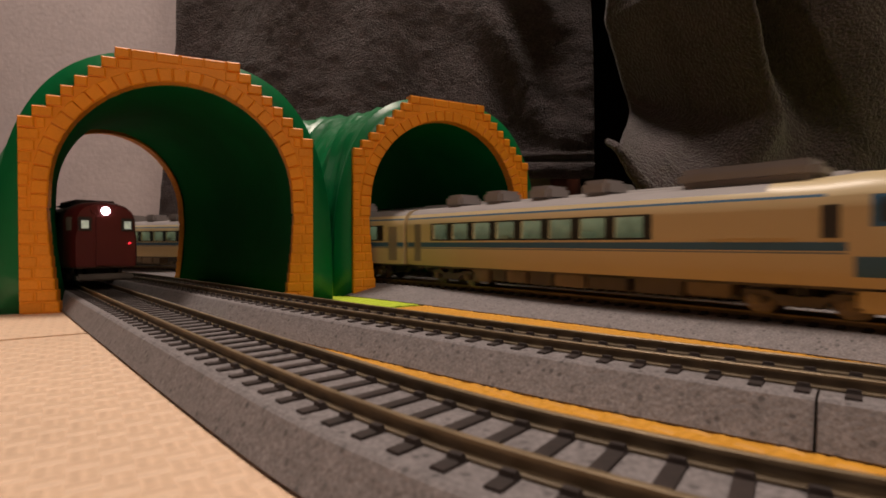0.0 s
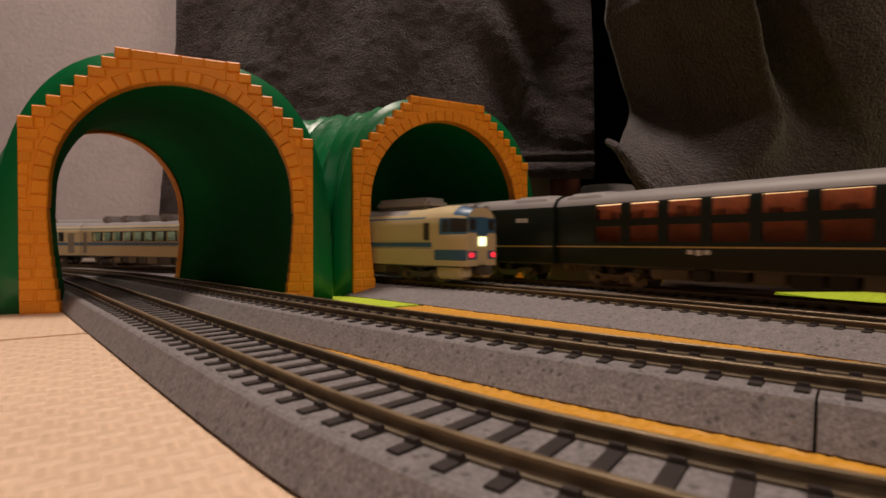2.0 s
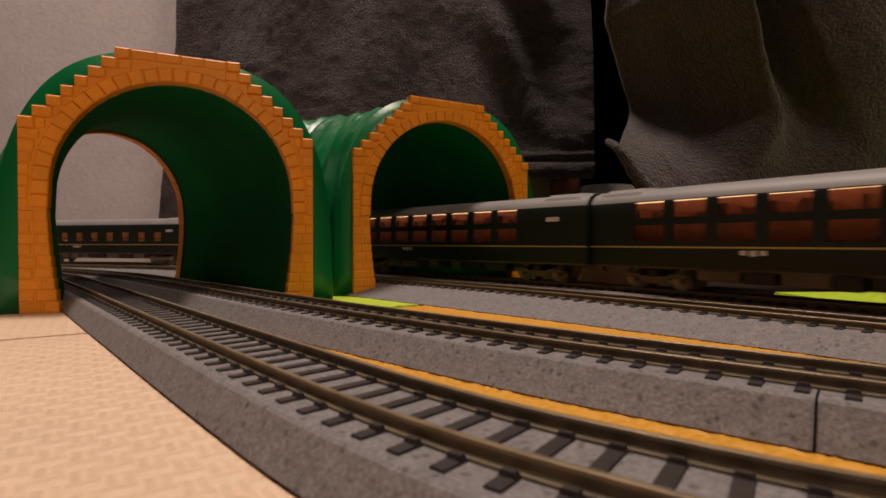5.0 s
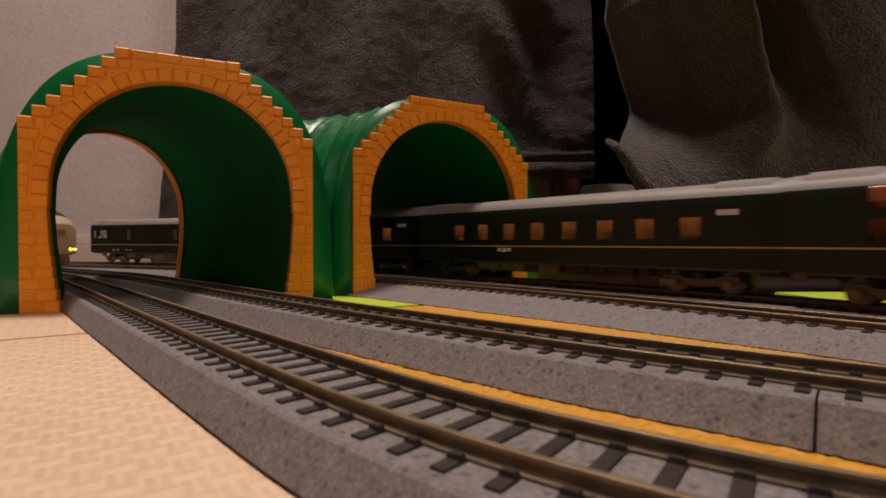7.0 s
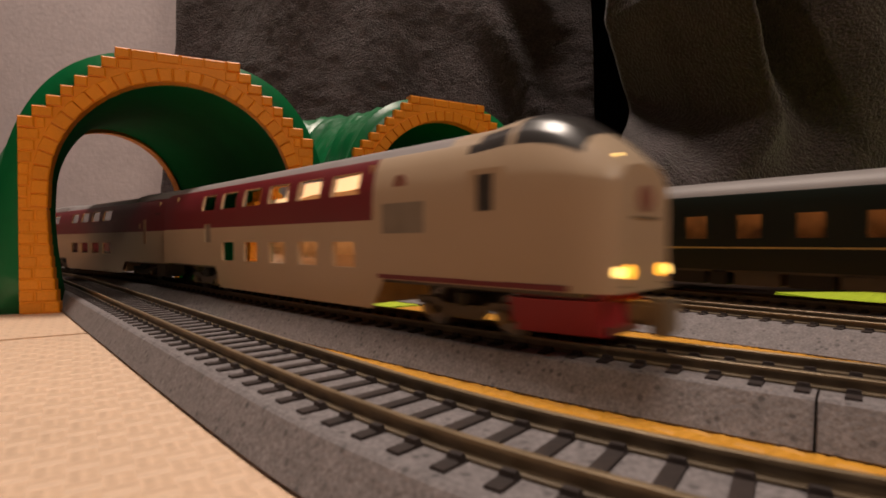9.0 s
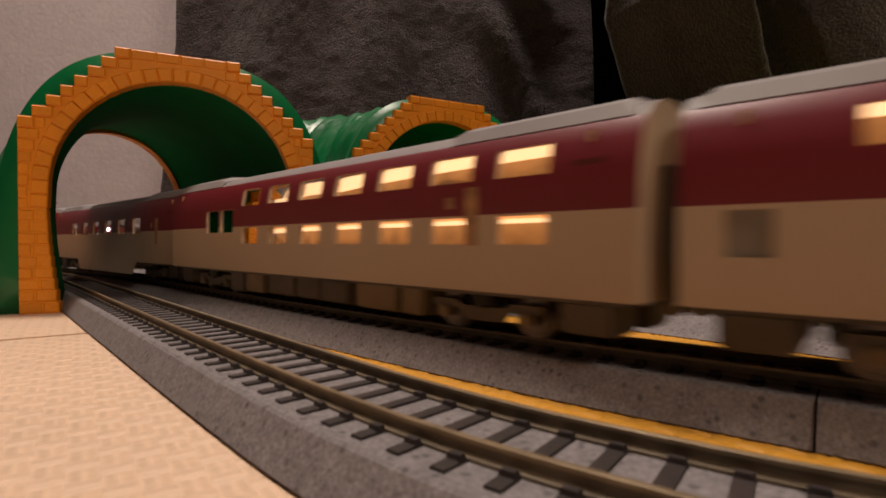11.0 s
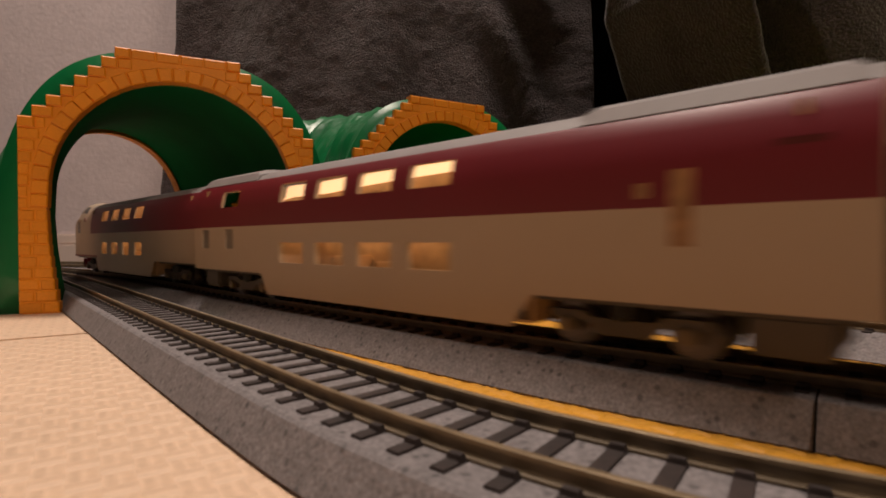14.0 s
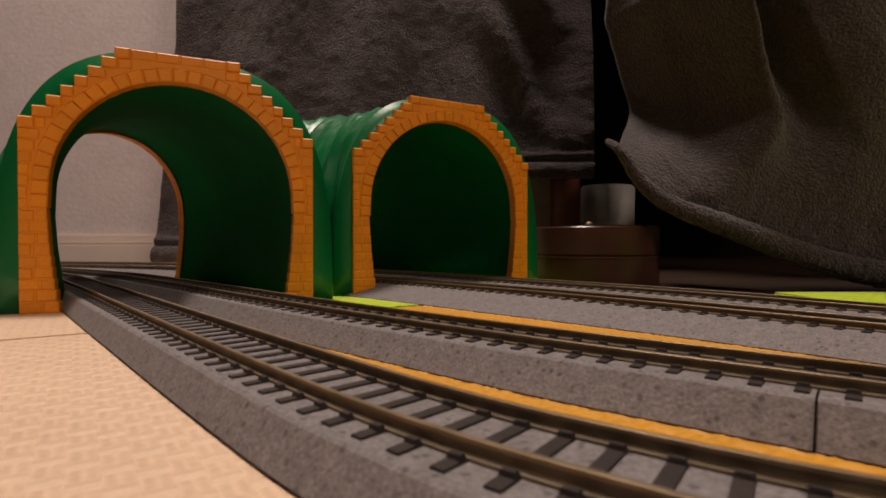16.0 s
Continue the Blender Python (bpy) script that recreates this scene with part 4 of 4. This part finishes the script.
def sun_mid(label, ups, downs, others, motor, seed, pantograph=False):
    low = [] if motor else [(-61, 61, 3.6)]
    car = coach(label, 267, SUN_PROFILE, 52.0, sun_colours(-134, 134), ups + downs + others, low, 12.0, None, "red and cream sleeper train", ROOF_GREY, "light grey ribbed roof")
    running_gear(car, (-88, 88), 267, 12)
    lv = [(13.5, 50)] if not downs else [(13.5, 31 if not pantograph else 39), (32.5 if not pantograph else 40, 50)] if motor else [(5.5, 29.5), (31, 50)]
    cabin(car, -122, 122, lv if motor or downs else [(13.5, 50)], 17, INSIDE_WARM, GLOW_WARM, seed, None if motor or not downs else (-66, 66))
    if motor:
        underfloor(car, seed, -66, 66, 11.6, [UNDER, UNDER, UNDER_TAN], 9.8)
    for y in ((88,) if motor else (102,)):
        mark(car, "door_window", 18.4, y - 2.2, y + 2.2, 24, 39.5, PANE_AMBER, "tall narrow door window painted as if lit")
        mark(car, "side_display", 18.4, y - 9.4, y - 6.4, 34.0, 37.2, PANE_AMBER, "small amber side display")
    mark(car, "side_panel", 17.9, 118, 126, 39.6, 43.4, RUST_RED, "dark red painted panel")
    for s in (-1, 1):
        for sx in (-1, 1):
            a, b = sorted((sx * 4, sx * 15.5))
            part("end_box", box(a, b, s * 120 - 7, s * 120 + 7, 3.6, 11.4, 0.8), UNDER, car, "dark underfloor end box")
        part("roof_unit", hump(14.6, s * 104 - 27, s * 104 + 27, 52.2, 58.3), ROOF_GREY, car, "grey raised roof cover")
    if pantograph:
        mark(car, "end_window", 18.35, 104, 110, 31.0, 39.0, PANE_DARK, "dark square end window")
        bm = box(-8, 8, 83, 105, 56, 58.8, 0.6)
        part("pantograph_base", bm, ROOF_GREY, car, "grey pantograph base")

        def rod(p, q, r=0.8):
            d = Vector(q) - Vector(p)
            b = bmesh.new()
            bmesh.ops.create_cone(b, cap_ends=True, segments=8, radius1=r, radius2=r, depth=d.length,
                                  matrix=Matrix.Translation((Vector(p) + Vector(q)) / 2) @ d.to_track_quat("Z", "Y").to_matrix().to_4x4())
            return b
        part("pantograph_arm", rod((0, 85, 58.6), (0, 103, 63.4)), ROOF_GREY, car, "lower pantograph arm")
        part("pantograph_arm", rod((0, 103, 63.4), (0, 79, 71)), ROOF_GREY, car, "upper pantograph arm")
        for dy in (-2.5, 2.5):
            part("contact_strip", rod((-11, 77 + dy, 71.4), (11, 77 + dy, 71.4), 0.7), ROOF_GREY, car, "pantograph contact strip")
        for sx in (-1, 1):
            part("pantograph_horn", rod((sx * 11, 77, 71.4), (sx * 14, 77, 68.8), 0.6), ROOF_GREY, car, "bent pantograph horn")
    return car


def deck(ys, w, z0, z1):
    return [(y - w / 2, y + w / 2, z0, z1) for y in ys]


# --- ivory and blue diesel express ---
KIHA_PROFILE = [(17.8, 11.5), (18.2, 16), (18.2, 38), (17.6, 41.2), (16, 44.2), (12.5, 47.0), (7, 48.7), (0, 49.4)]


def kiha_nose(d, z):
    k = float(np.interp(d, [-20, -10, -5, -2, 0], [1.0, 0.985, 0.95, 0.90, 0.84]))
    if z > 32:
        k *= float(np.interp(d, [-20, 0], [1.0, 0.95]))
    top = float(np.interp(d, [-60, -34, -22, -8, 0], [49.4, 49.4, 50.4, 50.0, 48.2]))
    return k, top


def kiha(label, cab, tail_lamps=False, seed=1):
    if cab:
        wins = deck([-98 + 18.2 * i for i in range(8)], 13.4, 28.0, 37.2)
        wy0, wy1 = -107, 40
    else:
        wins = deck([-100 + 18.2 * i for i in range(12)], 13.4, 28.0, 37.2)
        wy0, wy1 = -109, 113
    cols = [(-BIG, BIG, 0, 99, IVORY), (-BIG, 100 if cab else BIG, 41.2, 42.2, BLUE), (-BIG, 106 if cab else BIG, 23.2, 26.2, BLUE), (-BIG, 106 if cab else BIG, 22.2, 22.8, GREY_BLUE),
            (wy0, wy1, 27.2, 38.0, BLACK)]
    if cab:
        cols += [(108, BIG, 15.0, 21.6, BLUE), (112, BIG, 31.0, 41.0, BLUE), (114.5, 119, 32.5, 40.0, PANE_DARK), (120, 132.4, 32.5, 40.6, PANE_DARK), (122, BIG, 42.6, 60, BLUE)]
    car = coach(label, 264, KIHA_PROFILE, 44.2, cols, wins, [], 11.5, kiha_nose if cab else None, "ivory and blue diesel train", ROOF_GREY, "grey roof")
    running_gear(car, (-92, 92), 258 if cab else 264, 11.5, cab)
    cabin(car, -120, 62 if cab else 120, [(14.5, 42)], 16.8, INSIDE_PALE, GLOW_COOL, seed=seed)
    underfloor(car, seed + 5, -70, 70, 11.2, [UNDER_TAN, UNDER_TAN, UNDER], 7.5)
    for i, y in enumerate((-96, -62, -28, 6, 40) if cab else (-96, -62, -28, 6, 40, 74)):
        if cab and i == 4:
            continue
        bm = box(-9.5, 9.5, y - 7.5, y + 7.5, 48, 56.0, 2.0)
        part("roof_fan", bm, ROOF_GREY, car, "grey roof fan box")
    mark(car, "door", 18.2, -124, -117, 14, 38, PANE_GREY, "narrow folding door")
    if cab:
        part("roof_duct", box(-11, 11, 46, 96, 48, 56.0, 2.6), SILVER, car, "bright silver radiator cover")
        mark(car, "crew_door", 18.2, 99, 104, 27.5, 38.5, PANE_DARK, "dark narrow crew door window")
        part("access_panel", box(-18.35, 18.35, 64, 92, 27.6, 28.1), IVORY, car, "ivory panel ledge")
        for sx in (-1, 1):
            part("roof_headlamp", add_cyl(bmesh.new(), (sx * 6, 128, 47.6), "y", 2.4, 7, 16, bevel=0.4), SILVER, car, "chrome ringed roof headlamp")
            part("tail_lamp", add_cyl(bmesh.new(), (sx * 11.5, 131, 18.4), "y", 1.7, 4.0, 16), LAMP_RED if tail_lamps else BLUE, car, "round tail lamp")
            part("apron", box(min(sx * 6, sx * 16.5), max(sx * 6, sx * 16.5), 108, 129, 3.4, 12, 1.5), IVORY, car, "ivory front apron")
        part("windscreen", box(-13.4, -6.2, 129, 132.3, 33.4, 41.0, 0.5), PANE_DARK, car, "dark driver windscreen")
        part("windscreen", box(6.2, 13.4, 129, 132.3, 33.4, 41.0, 0.5), PANE_DARK, car, "dark driver windscreen")
        part("windscreen_surround", box(-14.6, 14.6, 129, 132.12, 31.6, 42.2, 0.5), BLUE, car, "blue windscreen surround")
        part("nose_band", box(-14.8, 14.8, 129, 132.1, 15.2, 21.4, 0.4), BLUE, car, "blue nose band")
        part("end_door", box(-5.4, 5.4, 129, 132.6, 30.4, 42.0, 0.4), BLUE, car, "blue end door window surround")
        part("train_sign", box(-3.6, 3.6, 129, 132.9, 24, 29.6, 0.3), LAMP_LIME if tail_lamps else WHITE_MARK, car, "square lit front sign")
        part("end_door", box(-5.6, 5.6, 129, 132.5, 12, 23.5, 0.4), IVORY, car, "ivory end door")
        part("front_coupler", box(-3, 3, 126, 138, 6, 12, 0.8), UNDER, car, "dark knuckle coupler")
    else:
        mark(car, "door", 18.2, 118, 126, 14, 37, PANE_GREY, "narrow folding door")
    return car


# --- dark green sleeper express with a gold line ---
NIGHT_PROFILE = [(17.6, 13), (18.2, 18), (18.2, 44), (17.8, 47.8), (16.6, 51.2), (13.8, 54.1), (8, 56.3), (0, 57.2)]


def night_car(label, style, seed):
    inside, glow, lv = INSIDE_BROWN, GLOW_DIM, [(15, 46)]
    if style == "sleeper":
        wins = deck([-84 + 24.7 * i for i in range(8)], 11.0, 28.0, 39.0)
    elif style == "lounge":
        wins = deck([-19 + 21.0 * i for i in range(5)], 18.5, 27.5, 48.5)
        glow, inside = GLOW_WARM, INSIDE_BROWN
    elif style == "double":
        wins = deck([-92 + 23.0 * i for i in range(8)], 17.5, 26.5, 35.5) + deck([-92 + 23.0 * i for i in range(8)], 17.5, 39.5, 48.5)
        inside, glow, lv = INSIDE_RED, (GLOW_LOW, GLOW_WARM), [(15, 37), (38.4, 51)]
    else:
        wins = []
    cols = [(-BIG, BIG, 0, 99, DEEP_GREEN), (-BIG, BIG, 23.2, 24.0, GOLD)]
    car = coach(label, 263, NIGHT_PROFILE, 48.9, cols, wins, [], 13.0, None, "green sleeper train", SILVER, "smooth silver grey roof")
    running_gear(car, (-92, 92), 263, 13.0)
    if wins:
        cabin(car, -118, 118, lv, 16.5, inside, glow, seed=seed)
    underfloor(car, seed, -66, 66, 12.6, [BLACK, UNDER], 7.0)
    for s in (-1, 1):
        part("roof_unit", hump(16.2, s * 112 - 15, s * 112 + 15, 50.6, 57.9), SILVER, car, "silver raised roof cooler")
    if style == "lounge":
        # a winged emblem: two spread wings over a bar
        for sg in (-1, 1):
            for k in range(3):
                mark(car, "wing_emblem", 18.2, -72 + sg * (5.2 + k * 1.4) - 3.2 + 0.6 * k, -72 + sg * (5.2 + k * 1.4) + 3.2 - 0.6 * k, 32.6 + k * 1.1, 33.4 + k * 1.1, WHITE_MARK, "silver winged side emblem")
        mark(car, "wing_emblem", 18.2, -80, -64, 31.0, 31.9, WHITE_MARK, "silver winged side emblem")
    if style != "power":
        mark(car, "destination_plate", 18.2, 102, 112, 39.5, 42.3, WHITE_MARK, "small pale destination plate")
        for dy in (-4.4, 0, 4.4):
            mark(car, "emblem", 18.2, -38 + dy - 1.6, -38 + dy + 1.6, 20 if dy else 19.5, 22.2, WHITE_MARK, "small silver side emblem")
    else:
        for y in (-60, 20):
            mark(car, "vent_grille", 18.2, y - 3, y + 3, 30, 42, UNDER, "grey vent grille")
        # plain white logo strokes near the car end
        for a, b, z0, z1 in ((-124, -122, 32, 42), (-112, -110, 33, 42), (-117, -112, 32, 34.2), (-108, -106, 32, 42), (-106, -101, 40, 42), (-103, -101, 36, 42), (-106, -101, 36, 37.8), (-104, -101, 32, 36)):
            mark(car, "logo_stroke", 18.2, a, b, z0, z1, WHITE_MARK, "white painted logo stroke")
        for y in (-88, -80, -64, -56):
            mark(car, "vent_slot", 18.2, y - 1.5, y + 1.5, 16, 17.4, WHITE_MARK, "small bright lower slot")
    return car


# --- dark red diesel railcar ---
def red_car(label, front, seed):
    cols = [(-BIG, BIG, 0, 99, BLACK_SIDE), (116, BIG, 0, 99, RUST_RED), (-BIG, 115, 28, 38, BLACK_SIDE)]
    if front:
        cols += [(121, 128, 32.5, 40.0, PANE_GREY)]
    wins = deck([-96 + 17.0 * i for i in range(12)], 12.0, 27, 37)
    car = coach(label, 264, KIHA_PROFILE, 44.2, cols, wins, [], 11.5, kiha_nose if front else None, "dark red railcars", BLACK_SIDE, "dark brown roof")
    running_gear(car, (-92, 92), 258 if front else 264, 11.5, front)
    cabin(car, -120, 110, [(14.5, 42)], 16.8, INSIDE_PALE, GLOW_COOL, seed=seed)
    underfloor(car, seed, -70, 70, 11.2, [BLACK, UNDER], 7.0)
    part("roof_cooler", box(-13, 13, 66, 112, 46, 51.5, 3), BLACK_SIDE, car, "dark roof cooler hump")
    if front:
        part("headlamp", add_cyl(bmesh.new(), (0.5, 130, 44.0), "y", 2.3, 6, 20), LAMP_WHITE, car, "bright white headlamp")
        part("headlamp", add_cyl(bmesh.new(), (6.5, 130, 44.2), "y", 1.6, 5.6, 16), RUST_RED, car, "unlit headlamp")
        part("end_door", box(-5.8, 5.8, 129, 133.0, 12, 40, 0.5), RUST_RED, car, "dark red end door")
        for sx in (-1, 1):
            a, b = sorted((sx * 7.2, sx * 14.4))
            part("front_window", box(a, b, 128, 132.6, 32, 40.5, 0.6), PANE_DARK, car, "dark front window")
            part("front_blind", box(a + 1.4, b - 1.4, 129, 132.9, 33.2, 38.6, 0.4), LAMP_SOFT, car, "pale lit driver window")
        part("tail_lamp", add_cyl(bmesh.new(), (-11.8, 131.4, 25.2), "y", 0.7, 4, 10), LAMP_RED, car, "tiny red tail lamp")
        part("front_apron", box(-14.5, 14.5, 120, 131, 3.2, 7.2, 1.0), UNDER, car, "grey front guard plate")
    return car


LAMP_SOFT = material("soft_lit_window", rgb(0.5, 0.55, 0.45), 0.4, vary=0.4, scale=300, emit=(0.75, 0.85, 0.72, 1), power=0.22)


# ---- the trains' runs ----
def car_pose(line, s, spread, turned):
    a, b = line.at(s - spread), line.at(s + spread)
    c, d = (a + b) / 2, (a - b if turned else b - a)
    return Matrix.Translation(c * MM) @ d.normalized().to_track_quat("Y", "Z").to_matrix().to_4x4()


def run(car, line, s0, speed, turned, t0=0.0, t1=16.0, spread=92):
    # the train sets off at t0 and comes to rest at t1
    walk(car, [(i / 4, car_pose(line, s0 + speed * min(max(i / 4, t0), t1), spread, turned)) for i in range(65)])


UP, DOWN = (41.0, 48.4), (16.8, 24.8)
SUN_CARS = [
    sun_cab("cream and wine red cab car leading the sleeper train", True),
    sun_mid("double-deck wine red and cream sleeping car", deck([-43.5 + 25 * i for i in range(4)] + [-96], 17, *UP), deck([-43.5 + 25 * i for i in range(4)], 17, *DOWN), [q + (PANE_GREY,) for q in deck([-121, -96], 8, 22, 31)], False, 11),
    sun_mid("wine red and cream motor sleeping car", deck([-40 + 24 * i for i in range(7)], 15.5, *UP), deck([-40 + 24 * i for i in range(7)], 14.5, 24.4, 31.4), deck([-79, -63], 14, 29.5, 40.0), True, 12),
    sun_mid("wine red and cream car with one window row", [], [], deck([-75 + 28.6 * i for i in range(6)], 13.5, 31.0, 40.8), False, 13),
    sun_mid("wine red and cream motor car with a pantograph", deck([-50 + 24.5 * i for i in range(5)], 17, 41.0, 48.8), deck([-74 + 24.5 * i for i in range(6)], 17, 25.6, 39.4), deck([-121], 8, 24, 36), True, 14, True),
    sun_mid("double-deck wine red and cream sleeping car", deck([-43.5 + 25 * i for i in range(4)] + [-96], 17, *UP), deck([-43.5 + 25 * i for i in range(4)], 17, *DOWN), [q + (PANE_GREY,) for q in deck([-121, -96], 8, 22, 31)], False, 15),
    sun_cab("cream and wine red cab car closing the sleeper train", False),
]
KIHA_CARS = [kiha("ivory diesel car with blue lines and a cab", True, k == 0, 30 + k) if k in (0, 1) else kiha("ivory diesel car with blue lines", False, False, 30 + k) for k in range(6)]
STYLES = ["power", "sleeper", "sleeper", "double", "double", "lounge", "double", "sleeper"]
NIGHT_CARS = [night_car("dark green sleeper car with a gold line" if s != "lounge" else "dark green lounge car with tall lit windows", s, 50 + k) for k, s in enumerate(STYLES)]
RED_CARS = [red_car("dark red diesel railcar with a lit headlamp", True, 70), red_car("dark red diesel railcar trailing car", False, 71)]


def motions():
    # towards the camera on the second line
    joint = nearest(LINE_B, -33, 195) + SUN_V * 12.5
    for k, car in enumerate(SUN_CARS):
        extra = {0: -15, 6: 2}.get(k, 0)
        run(car, LINE_B, joint + 136 + 272 * (k - 4) + extra, -SUN_V, k != 6, t0=5.5)
    # away from the camera on the third line; the last car carries the lit sign
    tail = nearest(LINE_C, 54, 309) - KIHA_V * KIHA_T
    for k, car in enumerate(KIHA_CARS):
        run(car, LINE_C, tail + 133 + 266 * k - (5 if k == 1 else 0), KIHA_V, True, t1=5.5)
    # towards the camera on the fourth line; the power car comes last
    end = nearest(LINE_D, 48, 384) + NIGHT_V * NIGHT_T
    for k, car in enumerate(NIGHT_CARS):
        run(car, LINE_D, end - 133 - 266 * k, -NIGHT_V, True, t1=11.75)
    # away from the camera on the nearest line
    s = nearest(LINE_A, -200, 302)
    for k, car in enumerate(RED_CARS):
        run(car, LINE_A, s + 133 + 266 * k, 198.0, True, t1=2.5)


SUN_V = 284.8
KIHA_V, KIHA_T = 238.0, 1.87
NIGHT_V, NIGHT_T = 185.8, 10.31
motions()
